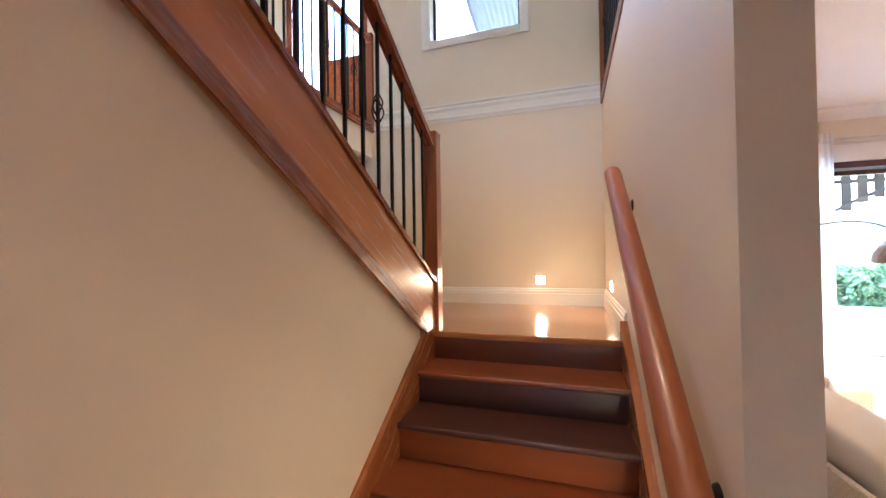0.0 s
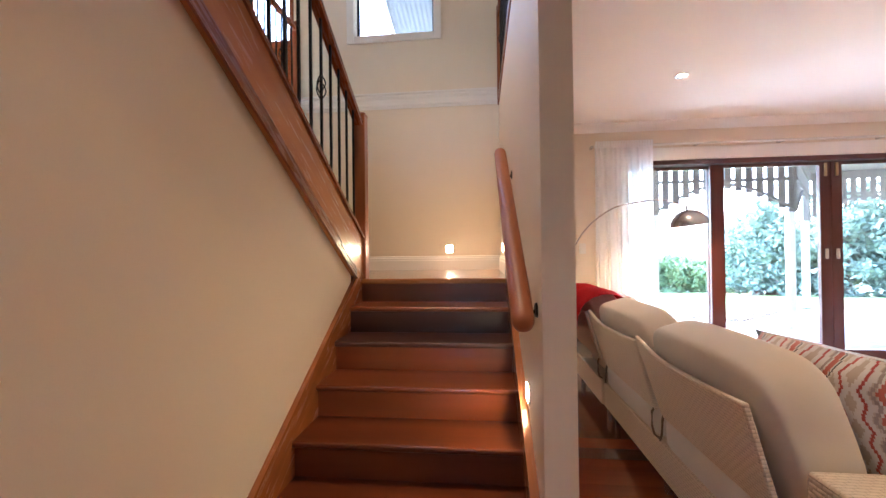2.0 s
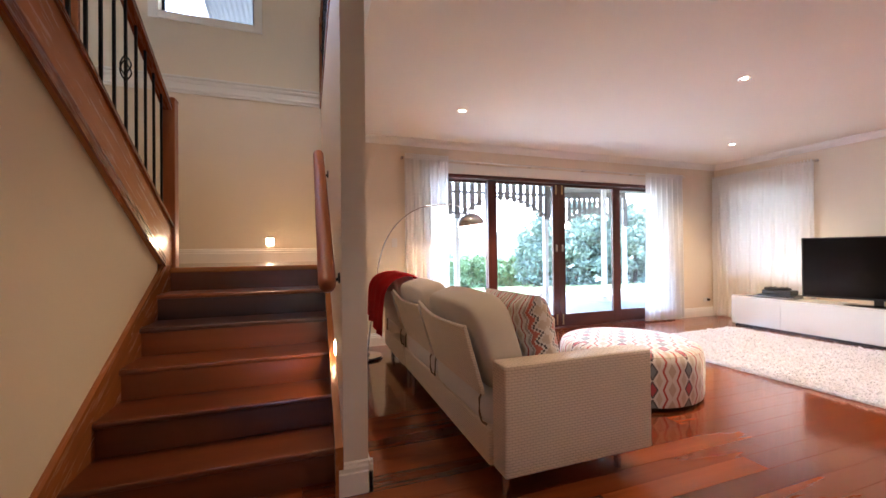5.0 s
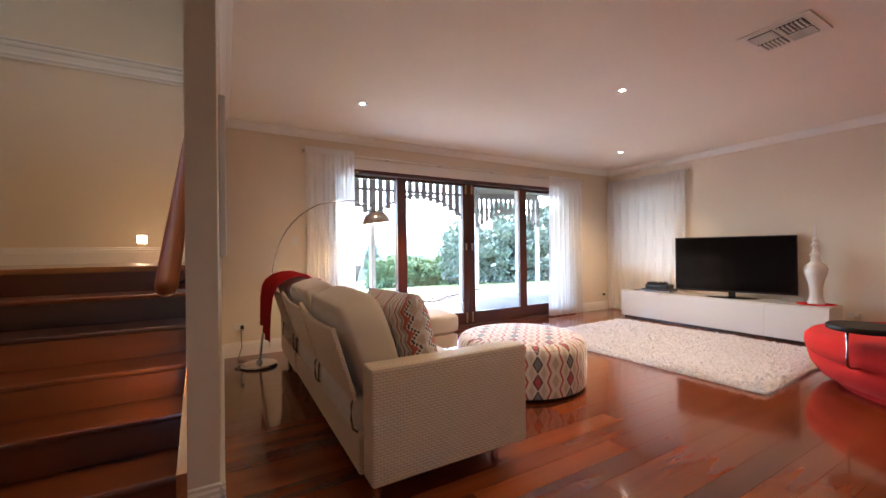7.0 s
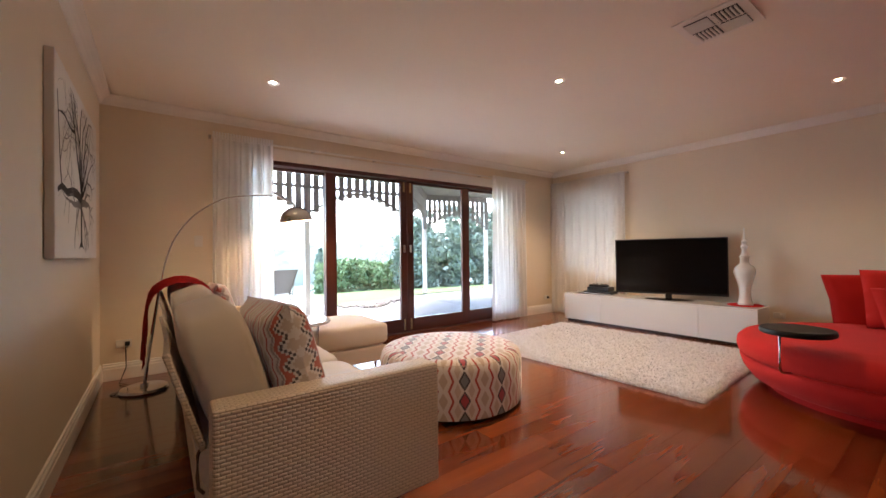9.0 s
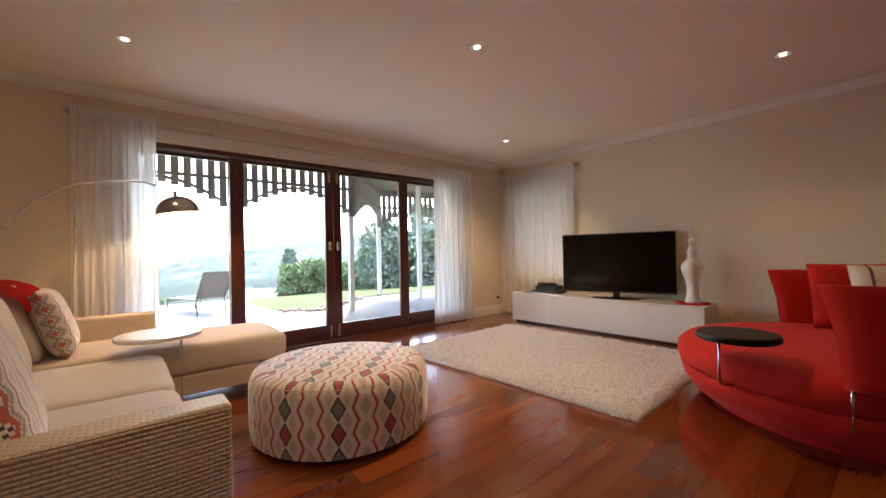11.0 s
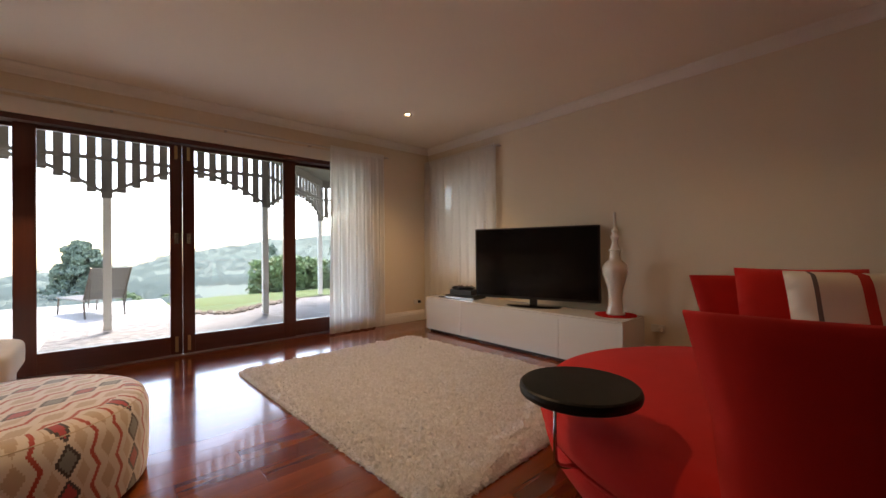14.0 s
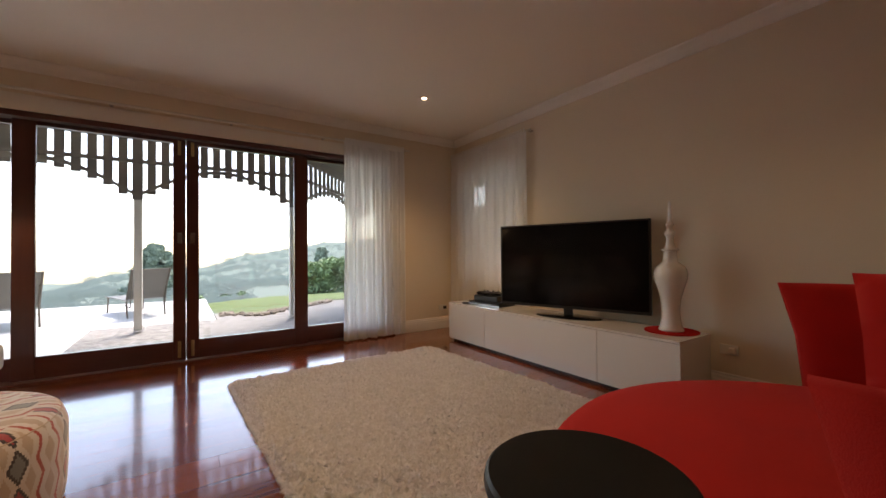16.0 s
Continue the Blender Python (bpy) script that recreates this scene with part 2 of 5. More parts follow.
def zigzag(name, chain=True):
    """Cream cloth with wavy coral and grey lines and chains of outlined lozenges, by the uv map in metres."""
    m, t, b = material(name)
    uv = t.nodes.new("ShaderNodeUVMap")
    sep = t.nodes.new("ShaderNodeSeparateXYZ")
    t.links.new(uv.outputs[0], sep.inputs[0])
    U, V = sep.outputs[0], sep.outputs[1]
    step = 0.012
    V = math_node(t, "MULTIPLY", math_node(t, "FLOOR", math_node(t, "DIVIDE", V, step)), step)
    period, tall = (0.285, 0.132) if chain else (0.155, 0.08)
    fu = math_node(t, "FRACT", math_node(t, "ADD", math_node(t, "DIVIDE", U, period), 0.5))
    vq = math_node(t, "DIVIDE", V, tall)
    tri = math_node(t, "ABSOLUTE", math_node(t, "SUBTRACT", math_node(t, "FRACT", vq), 0.5))
    half = math_node(t, "SUBTRACT", 0.5, tri)
    odd = math_node(t, "GREATER_THAN", math_node(t, "FRACT", math_node(t, "MULTIPLY", math_node(t, "FLOOR", vq), 0.5)), 0.25)
    cream = (0.80, 0.755, 0.72)
    taupe = (0.58, 0.475, 0.39)
    col = cream
    def lozenge(col, centre, wide, rise, size, colour):
        off = math_node(t, "DIVIDE", math_node(t, "ABSOLUTE", math_node(t, "SUBTRACT", fu, centre)), wide)
        d = math_node(t, "ADD", off, math_node(t, "DIVIDE", rise, 0.5))
        return mix(t, math_node(t, "LESS_THAN", d, size), col, colour)
    def line(col, centre, swing, width, colour):
        at = math_node(t, "ADD", math_node(t, "MULTIPLY", math_node(t, "SUBTRACT", tri, 0.25), swing), centre)
        near = math_node(t, "LESS_THAN", math_node(t, "ABSOLUTE", math_node(t, "SUBTRACT", fu, at)), width)
        return mix(t, near, col, colour)
    # soft taupe lozenges between the lines
    col = lozenge(col, 0.0, 0.13, tri, 0.86, taupe)
    col = lozenge(col, 1.0, 0.13, tri, 0.86, taupe)
    col = lozenge(col, 0.335, 0.10, half, 0.8, (0.64, 0.54, 0.46))
    col = lozenge(col, 0.665, 0.10, half, 0.8, (0.64, 0.54, 0.46))
    # wavy red lines, and a chain of dark-edged slate and crimson lozenges
    col = line(col, 0.185, -0.20, 0.027, (0.47, 0.045, 0.032))
    col = line(col, 0.815, 0.20, 0.027, (0.47, 0.045, 0.032))
    if not chain:
        col = line(col, 0.42, 0.24, 0.015, (0.06, 0.045, 0.055))
        col = line(col, 0.52, 0.24, 0.055, (0.58, 0.13, 0.09))
        col = line(col, 0.64, 0.24, 0.028, (0.42, 0.34, 0.31))
    col = lozenge(col, 0.5, 0.145 if chain else 0.0001, tri, 1.02, (0.035, 0.03, 0.045))
    col = lozenge(col, 0.5, 0.145 if chain else 0.0001, tri, 0.72, mix(t, odd, (0.19, 0.225, 0.245), (0.46, 0.045, 0.075)))
    cloth = noise_at(t, coords(t), 350.0, 2)
    fade = noise_at(t, coords(t), 5.0, 3)
    col = mix(t, math_node(t, "MULTIPLY", fade, 0.14), col, cream)
    t.links.new(col, b.inputs["Base Color"])
    b.inputs["Roughness"].default_value = 0.9
    b.inputs["Specular IOR Level"].default_value = 0.2
    b.inputs["Sheen Weight"].default_value = 0.9
    b.inputs["Sheen Roughness"].default_value = 0.4
    bump(t, b, cloth, 0.25, 0.002)
    return m


def stripes(name):
    """Cream cloth with dark, red and taupe stripes across local x."""
    m, t, b = material(name)
    tc = t.nodes.new("ShaderNodeTexCoord")
    sep = t.nodes.new("ShaderNodeSeparateXYZ")
    t.links.new(tc.outputs["Object"], sep.inputs[0])
    x = sep.outputs[0]
    col = (0.72, 0.64, 0.53)
    for centre, width, colour in ((-0.22, 0.009, (0.16, 0.13, 0.12)), (-0.04, 0.021, (0.52, 0.045, 0.035)), (0.13, 0.012, (0.24, 0.19, 0.17)), (0.158, 0.006, (0.24, 0.19, 0.17)), (0.255, 0.016, (0.52, 0.045, 0.035))):
        near = math_node(t, "LESS_THAN", math_node(t, "ABSOLUTE", math_node(t, "SUBTRACT", x, centre)), width)
        col = mix(t, near, col, colour)
    t.links.new(col, b.inputs["Base Color"])
    b.inputs["Roughness"].default_value = 0.9
    b.inputs["Specular IOR Level"].default_value = 0.2
    bump(t, b, noise_at(t, coords(t), 260.0, 2), 0.25, 0.002)
    return m


def leaf(name, dark, light):
    m, t, b = material(name)
    g = t.nodes.new("ShaderNodeNewGeometry")
    broad = noise_at(t, coords(t), 0.7, 3)
    f = math_node(t, "ADD", math_node(t, "MULTIPLY", g.outputs["Random Per Island"], 0.55), math_node(t, "MULTIPLY", broad, 0.45))
    t.links.new(ramp(t, f, [(0.2, dark), (0.8, light)]), b.inputs["Base Color"])
    b.inputs["Roughness"].default_value = 0.6
    b.inputs["Specular IOR Level"].default_value = 0.3
    return m


WALL = plain("wall_paint", (0.775, 0.67, 0.525), 0.6, vary=0.025, scale=1.2, grain=180, relief=0.05, spec=0.3)
CEILING = plain("ceiling_paint", (0.86, 0.80, 0.70), 0.75, vary=0.02, scale=0.9, grain=160, relief=0.04, spec=0.2)
TRIM = plain("trim_paint", (0.82, 0.78, 0.715), 0.4, vary=0.02, scale=2.0, grain=120, relief=0.03, spec=0.4)
STAIR = timber("stair_timber", (0.07, 0.015, 0.004), (0.24, 0.060, 0.015), "x", 0.30, 0.2, 0.5, grain=0.16)
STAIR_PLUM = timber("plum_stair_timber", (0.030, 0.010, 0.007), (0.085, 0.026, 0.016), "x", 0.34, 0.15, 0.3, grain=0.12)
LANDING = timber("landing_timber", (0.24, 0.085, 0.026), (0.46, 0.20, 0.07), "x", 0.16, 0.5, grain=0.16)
STRING = timber("string_timber", (0.20, 0.058, 0.015), (0.44, 0.155, 0.048), "y", 0.25, 0.4, slant=-math.atan(0.64))
STRING_UP = timber("upper_string_timber", (0.33, 0.108, 0.03), (0.52, 0.20, 0.066), "y", 0.25, 0.4, slant=math.atan(0.6), grain=0.16)
RAIL = timber("rail_timber", (0.19, 0.045, 0.013), (0.33, 0.092, 0.026), "y", 0.26, 0.4)
RAIL_UP = timber("upper_rail_timber", (0.13, 0.030, 0.010), (0.25, 0.066, 0.020), "y", 0.26, 0.4, slant=math.atan(0.6))
RAIL_WALL = timber("wall_rail_timber", (0.24, 0.062, 0.016), (0.36, 0.108, 0.03), "y", 0.42, 0.12, slant=-math.atan(0.677))
POSTWOOD = timber("newel_timber", (0.20, 0.055, 0.018), (0.36, 0.115, 0.036), "z", 0.28, 0.4)
BOARD = timber("floor_timber", (0.062, 0.011, 0.003), (0.30, 0.070, 0.016), "x", 0.16, 0.65, 0.4)
BOARD.node_tree.nodes["Principled BSDF"].inputs["Coat Roughness"].default_value = 0.075
JOINERY = timber("door_timber", (0.055, 0.014, 0.010), (0.125, 0.034, 0.022), "z", 0.32, 0.25)
JOINERY_FLAT = timber("door_rail_timber", (0.055, 0.014, 0.010), (0.125, 0.034, 0.022), "x", 0.32, 0.25)
IRON = plain("black_iron", (0.014, 0.014, 0.016), 0.45, 0.6, 0.15, 20, 200, 0.1)
CHROME = plain("chrome", (0.62, 0.62, 0.63), 0.16, 1.0, 0.03, 8, 120, 0.0)
BRASS = plain("brass", (0.52, 0.38, 0.20), 0.3, 1.0, 0.08, 10, 160, 0.02)
GLASS = glass("clear_glass", (0.97, 0.985, 0.98))
SHEER = sheer("sheer_cloth")
WICKER = woven("cane_weave", (0.78, 0.665, 0.53), (0.46, 0.36, 0.26), 0.032, 0.0135)
LINEN = plain("beige_linen", (0.67, 0.57, 0.455), 0.92, vary=0.05, scale=4, grain=380, relief=0.3, spec=0.15)
SEATCLOTH = plain("pale_linen", (0.70, 0.66, 0.61), 0.92, vary=0.05, scale=4, grain=380, relief=0.3, spec=0.15)
for cloth in (LINEN, SEATCLOTH):
    cloth.node_tree.nodes["Principled BSDF"].inputs["Sheen Weight"].default_value = 0.35
PIPING = plain("brown_piping", (0.16, 0.11, 0.075), 0.7, vary=0.1, scale=20, grain=200)
ZIGZAG = zigzag("zigzag_cloth")
ZIGZAG_FINE = zigzag("zigzag_cushion_cloth", False)
STRIPE = stripes("striped_cloth")
RED = plain("red_velvet", (0.52, 0.02, 0.016), 0.85, vary=0.14, scale=3, grain=420, relief=0.25, spec=0.15)
RED.node_tree.nodes["Principled BSDF"].inputs["Sheen Weight"].default_value = 0.42
RED.node_tree.nodes["Principled BSDF"].inputs["Sheen Tint"].default_value = (0.95, 0.16, 0.14, 1)
THROW = plain("red_wool", (0.46, 0.014, 0.014), 0.95, vary=0.2, scale=30, grain=160, relief=0.8, spec=0.1)
PILE = leaf("shag_pile", (0.72, 0.725, 0.775), (0.89, 0.90, 0.955))
PILE.node_tree.nodes["Principled BSDF"].inputs["Roughness"].default_value = 0.95
BACKING = plain("rug_backing", (0.70, 0.70, 0.74), 0.95, vary=0.16, scale=40, grain=260, relief=0.9, spec=0.1)
STEEL = plain("polished_steel", (0.46, 0.45, 0.44), 0.17, 1.0, 0.05, 8, 160, 0.02)
LACQUER = plain("white_lacquer", (0.78, 0.75, 0.71), 0.16, vary=0.015, scale=2, grain=100, relief=0.0, coat=0.4)
SCREEN = plain("dark_screen", (0.004, 0.004, 0.005), 0.10, vary=0.1, scale=2, grain=50, relief=0.0, spec=0.3)
TRAYBLACK = plain("black_lacquered_wood", (0.007, 0.007, 0.007), 0.45, vary=0.15, scale=10, grain=200, relief=0.03, spec=0.25)
BLACK = plain("black_plastic", (0.012, 0.012, 0.013), 0.35, vary=0.15, scale=10, grain=200, relief=0.05)
CERAMIC = plain("white_ceramic", (0.80, 0.77, 0.73), 0.12, vary=0.015, scale=5, grain=80, relief=0.0, coat=0.5)
CANVAS = plain("canvas", (0.78, 0.755, 0.71), 0.85, vary=0.02, scale=3, grain=500, relief=0.3, spec=0.2)
INK = plain("brown_ink", (0.022, 0.016, 0.013), 0.85, vary=0.2, scale=20, grain=300)
INKPALE = plain("grey_ink", (0.20, 0.18, 0.165), 0.85, vary=0.2, scale=20, grain=300)
PLASTIC = plain("white_plastic", (0.75, 0.71, 0.64), 0.4, vary=0.02)
CONCRETE = plain("pale_concrete", (0.52, 0.51, 0.49), 0.85, vary=0.12, scale=0.8, grain=25, relief=0.15, spec=0.2)
GRAVEL = plain("grey_gravel", (0.25, 0.24, 0.23), 0.95, vary=0.6, scale=9, grain=34, relief=0.9, spec=0.2)
LAWN = plain("lawn_grass", (0.105, 0.14, 0.055), 0.95, vary=0.35, scale=1.5, grain=60, relief=0.8, spec=0.1)
GREYWOOD = plain("weathered_timber", (0.20, 0.185, 0.165), 0.85, vary=0.3, scale=3, grain=40, relief=0.2, spec=0.2)
PALEPOST = plain("pale_post_paint", (0.66, 0.64, 0.60), 0.6, vary=0.05, scale=3, grain=60)
SLING = plain("grey_mesh_sling", (0.14, 0.135, 0.125), 0.8, vary=0.15, scale=6, grain=300)
LOUNGEFRAME = plain("bronze_aluminium", (0.10, 0.085, 0.07), 0.4, 0.6)
IRONROOF = plain("corrugated_iron", (0.15, 0.165, 0.18), 0.5, 0.1)
HEDGE = leaf("hedge_leaf", (0.12, 0.17, 0.08), (0.36, 0.46, 0.22))
TREELEAF = leaf("tree_leaf", (0.12, 0.16, 0.125), (0.35, 0.42, 0.31))
BARK = plain("bark", (0.11, 0.09, 0.07), 0.95, vary=0.3, scale=4, grain=30, relief=0.6)
LED = glow("warm_led", (1.0, 0.72, 0.38), 9.0)
BULB = glow("halogen", (1.0, 0.80, 0.56), 6.0)
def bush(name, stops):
    """Grey-green eucalypt canopy, paler where ground shows; haze painted in as pale blue."""
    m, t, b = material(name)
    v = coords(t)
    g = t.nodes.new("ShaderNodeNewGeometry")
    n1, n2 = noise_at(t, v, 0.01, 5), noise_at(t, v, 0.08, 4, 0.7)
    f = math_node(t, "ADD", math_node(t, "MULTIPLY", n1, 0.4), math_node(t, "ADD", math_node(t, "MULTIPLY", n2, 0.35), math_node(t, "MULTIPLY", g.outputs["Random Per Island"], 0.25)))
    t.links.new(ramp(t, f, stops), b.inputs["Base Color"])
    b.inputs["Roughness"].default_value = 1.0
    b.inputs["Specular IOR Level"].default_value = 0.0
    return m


# both ramps are kept pale and bluish: distance haze put into the colour
HILLS = bush("hazed_hillside", [(0.25, (0.13, 0.165, 0.155)), (0.5, (0.155, 0.19, 0.17)), (0.8, (0.185, 0.22, 0.18))])
WOODS = bush("hazed_canopy", [(0.2, (0.12, 0.155, 0.14)), (0.5, (0.155, 0.19, 0.165)), (0.8, (0.195, 0.23, 0.185))])

# ---- the large structure ----
CEIL, UPPER, ROOF = 2.65, 2.95, 5.4
X_TV, Y_DOOR, X_LEFT, X_STAIR0, X_STAIR1, Y_BACK = 7.12, 3.82, -0.75, 0.43, 0.55, -6.2
X_FAR = -3.6


def wall(name, pieces, label):
    ob = thing(name, label, "wall", kind="structure")
    bm = bmesh.new()
    for p in pieces:
        box(*p, bm=bm)
    part("plaster", bm, WALL, ob)
    return ob


# door wall with the wide opening, the stair window and the glazed doors upstairs
DX0, DX1, DZ = 1.74, 6.06, 2.22
wall("wall_north", [
    (X_FAR, -1.23, Y_DOOR, 4.0, 0.0, UPPER), (-1.23, DX0, Y_DOOR, 4.0, 0.0, UPPER), (DX0, DX1, Y_DOOR, 4.0, DZ, UPPER), (DX1, X_TV + 0.2, Y_DOOR, 4.0, -0.2, UPPER),
    (-1.97, -1.23, Y_DOOR, 4.0, UPPER, ROOF), (-1.23, -0.30, Y_DOOR, 4.0, UPPER, 3.81), (-1.23, -0.30, Y_DOOR, 4.0, 5.0, ROOF),
    (-0.30, X_TV + 0.2, Y_DOOR, 4.0, UPPER, ROOF), (X_FAR, -3.1, Y_DOOR, 4.0, UPPER, ROOF), (-3.1, -1.97, Y_DOOR, 4.0, 5.0, ROOF)], "cream painted plaster wall with wide door opening")
# television wall with a window behind the sheer curtain
WY0, WY1, WZ0, WZ1 = 2.50, 3.64, 0.82, 2.20
wall("wall_east", [
    (X_TV, X_TV + 0.2, Y_BACK, WY0, 0, UPPER), (X_TV, X_TV + 0.2, WY1, Y_DOOR, 0, UPPER),
    (X_TV, X_TV + 0.2, WY0, WY1, 0, WZ0), (X_TV, X_TV + 0.2, WY0, WY1, WZ1, UPPER)], "cream painted plaster wall behind the television")
wall("wall_stair", [(X_STAIR0, X_STAIR1, 0.875, Y_DOOR, 0, 2.92)], "cream plaster wall ending in a square corner")
# behind the walk: unseen openings, below and above, added to let daylight in
wall("wall_south", [
    (X_FAR, -0.6, Y_BACK - 0.2, Y_BACK, 0, UPPER), (2.4, X_TV + 0.2, Y_BACK - 0.2, Y_BACK, 0, UPPER),
    (0.0, 2.4, Y_BACK - 0.2, Y_BACK, 0, UPPER), (-0.6, 0.0, Y_BACK - 0.2, Y_BACK, 2.1, UPPER), (-0.6, 0.0, Y_BACK - 0.2, Y_BACK, 0, 1.5), (X_FAR, X_TV + 0.2, Y_BACK - 0.2, Y_BACK, UPPER, 3.5),
    (X_FAR, -1.2, Y_BACK - 0.2, Y_BACK, 3.5, ROOF), (0.3, X_TV + 0.2, Y_BACK - 0.2, Y_BACK, 3.5, ROOF), (-1.2, 0.3, Y_BACK - 0.2, Y_BACK, 4.7, ROOF)], "cream painted plaster wall with unseen openings added for daylight")
wall("wall_west", [(X_FAR - 0.2, X_FAR, Y_BACK, 4.0, 0, ROOF)], "cream painted plaster wall")
# spandrel wall under the upper flight: its top follows the string
def string_low(y):
    return 1.124 - 0.612 * (y - 2.225)
spandrel = thing("wall_spandrel", "cream plaster wall under the upper flight", "wall", kind="structure")
y_top = 2.225 - (UPPER - 1.124) / 0.612
part("plaster", prism([(2.225, 0.9), (2.225, 1.124), (y_top, UPPER), (Y_BACK, UPPER), (Y_BACK, 0), (0.9, 0)], "x", X_LEFT - 0.1, X_LEFT), WALL, spandrel)

ceiling_bm = bmesh.new()
for p in ((X_STAIR1, X_TV, Y_BACK, Y_DOOR, CEIL, UPPER), (X_LEFT, X_STAIR1, Y_BACK, -0.45, CEIL, UPPER), (X_FAR, X_LEFT, Y_BACK, -0.85, CEIL, UPPER), (X_FAR, -1.93, -0.85, Y_DOOR, CEIL, UPPER)):
    box(*p, bm=ceiling_bm)
single("ceiling", ceiling_bm, CEILING, "smooth white painted plaster ceiling", "ceiling", kind="structure")
single("ceiling_upper", box(X_FAR, X_TV, Y_BACK, Y_DOOR, ROOF, ROOF + 0.2), CEILING, "white painted plaster ceiling over the stair void", "ceiling", kind="structure")

# cornices
def cornice(name, run):
    single(name, run, TRIM, "white coved plaster cornice", "cornice", kind="structure")
cove = [(0, 0), (-0.085, 0), (-0.08, -0.012), (-0.05, -0.03), (-0.03, -0.05), (-0.012, -0.08), (0, -0.085)]
cornice("cornice_north", prism([(Y_DOOR + a, CEIL + b) for a, b in cove], "x", X_STAIR1, X_TV))
cornice("cornice_east", prism([(X_TV + a, CEIL + b) for a, b in cove], "y", Y_BACK, Y_DOOR))
cornice("cornice_west", prism([(X_STAIR1 - a, CEIL + b) for a, b in cove], "y", 0.875, Y_DOOR))

# skirting boards: a moulded profile
skirt = [(0, 0), (-0.02, 0), (-0.02, 0.105), (-0.016, 0.112), (-0.016, 0.13), (-0.009, 0.14), (-0.009, 0.152), (0, 0.158)]
def baseboard(name, bm):
    single(name, bm, TRIM, "white moulded timber skirting board", "baseboard", kind="structure")
baseboard("baseboard_north_1", prism([(Y_DOOR + a, b) for a, b in skirt], "x", X_STAIR1 + 0.02, DX0 - 0.06))
baseboard("baseboard_north_2", prism([(Y_DOOR + a, b) for a, b in skirt], "x", DX1 + 0.06, X_TV - 0.02))
baseboard("baseboard_east", prism([(X_TV + a, b) for a, b in skirt], "y", Y_BACK, Y_DOOR))
baseboard("baseboard_stair_side", prism([(X_STAIR1 - a, b) for a, b in skirt], "y", 0.855, Y_DOOR))
baseboard("baseboard_stair_end", prism([(0.875 + a, b) for a, b in skirt], "x", X_STAIR0 - 0.022, X_STAIR1 + 0.022))
baseboard("baseboard_landing_back", prism([(Y_DOOR + a, 1.08 + b) for a, b in skirt], "x", -1.9, X_STAIR0))
baseboard("baseboard_landing_side", prism([(X_STAIR0 + a, 1.08 + b) for a, b in skirt], "y", 2.42, Y_DOOR))
baseboard("baseboard_hall", prism([(X_LEFT - a, b) for a, b in skirt], "y", Y_BACK, 0.72))
# deep moulded band on the stair wall at the upper floor's level
band = [(0, 0), (-0.012, 0), (-0.014, 0.024), (-0.022, 0.03), (-0.022, 0.046), (-0.013, 0.054), (-0.013, 0.108), (-0.022, 0.114), (-0.027, 0.135), (-0.021, 0.146), (-0.021, 0.154), (-0.034, 0.166), (-0.034, 0.18), (-0.01, 0.19), (0, 0.19)]
single("trim_band", prism([(Y_DOOR + a, 2.94 + b) for a, b in band], "x", -1.9, X_STAIR0), TRIM, "white moulded band across the stair wall", "moulding", kind="structure")

# ---- sliding doors ----
door = thing("door_1", "four-panel dark stained timber sliding glass doors, closed", "sliding door", kind="structure")
GY = 3.90
def door_frame_piece(b):
    return part("door_frame", b, JOINERY_FLAT, door)
door_frame_piece(box(DX0 - 0.06, DX1 + 0.06, Y_DOOR - 0.012, 4.01, DZ - 0.03, DZ + 0.018, 0.004))
part("jamb", box(DX0 - 0.06, DX0, Y_DOOR - 0.01, 4.005, 0, DZ - 0.031, 0.004), JOINERY, door)
part("jamb", box(DX1, DX1 + 0.06, Y_DOOR - 0.01, 4.005, 0, DZ - 0.031, 0.004), JOINERY, door)
part("sill", box(DX0 - 0.06, DX1 + 0.06, Y_DOOR - 0.03, 4.06, -0.02, 0.022, 0.006), JOINERY_FLAT, door)
TOPG, BOTG = 2.15, 0.21
def sash(x0, x1, glass_x0, glass_x1, y):
    s = new("sash")
    s.parent = door
    d0, d1 = y - 0.022, y + 0.022
    part("stile", box(x0, glass_x0, d0, d1, 0.024, DZ - 0.034, 0.004), JOINERY, s)
    part("stile", box(glass_x1, x1, d0, d1, 0.024, DZ - 0.034, 0.004), JOINERY, s)
    part("top_rail", box(glass_x0, glass_x1, d0, d1, TOPG, DZ - 0.034, 0.003), JOINERY_FLAT, s)
    part("bottom_rail", box(glass_x0, glass_x1, d0, d1, 0.024, BOTG, 0.003), JOINERY_FLAT, s)
    p = part("pane", box(glass_x0 - 0.006, glass_x1 + 0.006, y - 0.003, y + 0.003, BOTG - 0.006, TOPG + 0.006), GLASS, s)
    p.visible_shadow = False
    return s
sash(DX0 + 0.002, 2.79, 1.85, 2.68, 3.945)
left_leaf = sash(2.685, 3.872, 2.825, 3.768, GY)
right_leaf = sash(3.876, 5.045, 3.982, 4.898, GY)
sash(4.94, DX1 - 0.002, 5.038, 5.93, 3.945)
for leaf_ob, x in ((left_leaf, 3.82), (right_leaf, 3.928)):
    for z0, z1 in ((2.03, 2.17), (0.05, 0.21)):
        part("bolt", box(x - 0.014, x + 0.014, GY - 0.036, GY - 0.0225, z0, z1, 0.005), BRASS, leaf_ob, "brass flush bolt")
    lift = part("pull", box(x - 0.02, x + 0.02, GY - 0.03, GY - 0.0225, 1.16, 1.27, 0.006), CHROME, leaf_ob, "recessed metal pull")
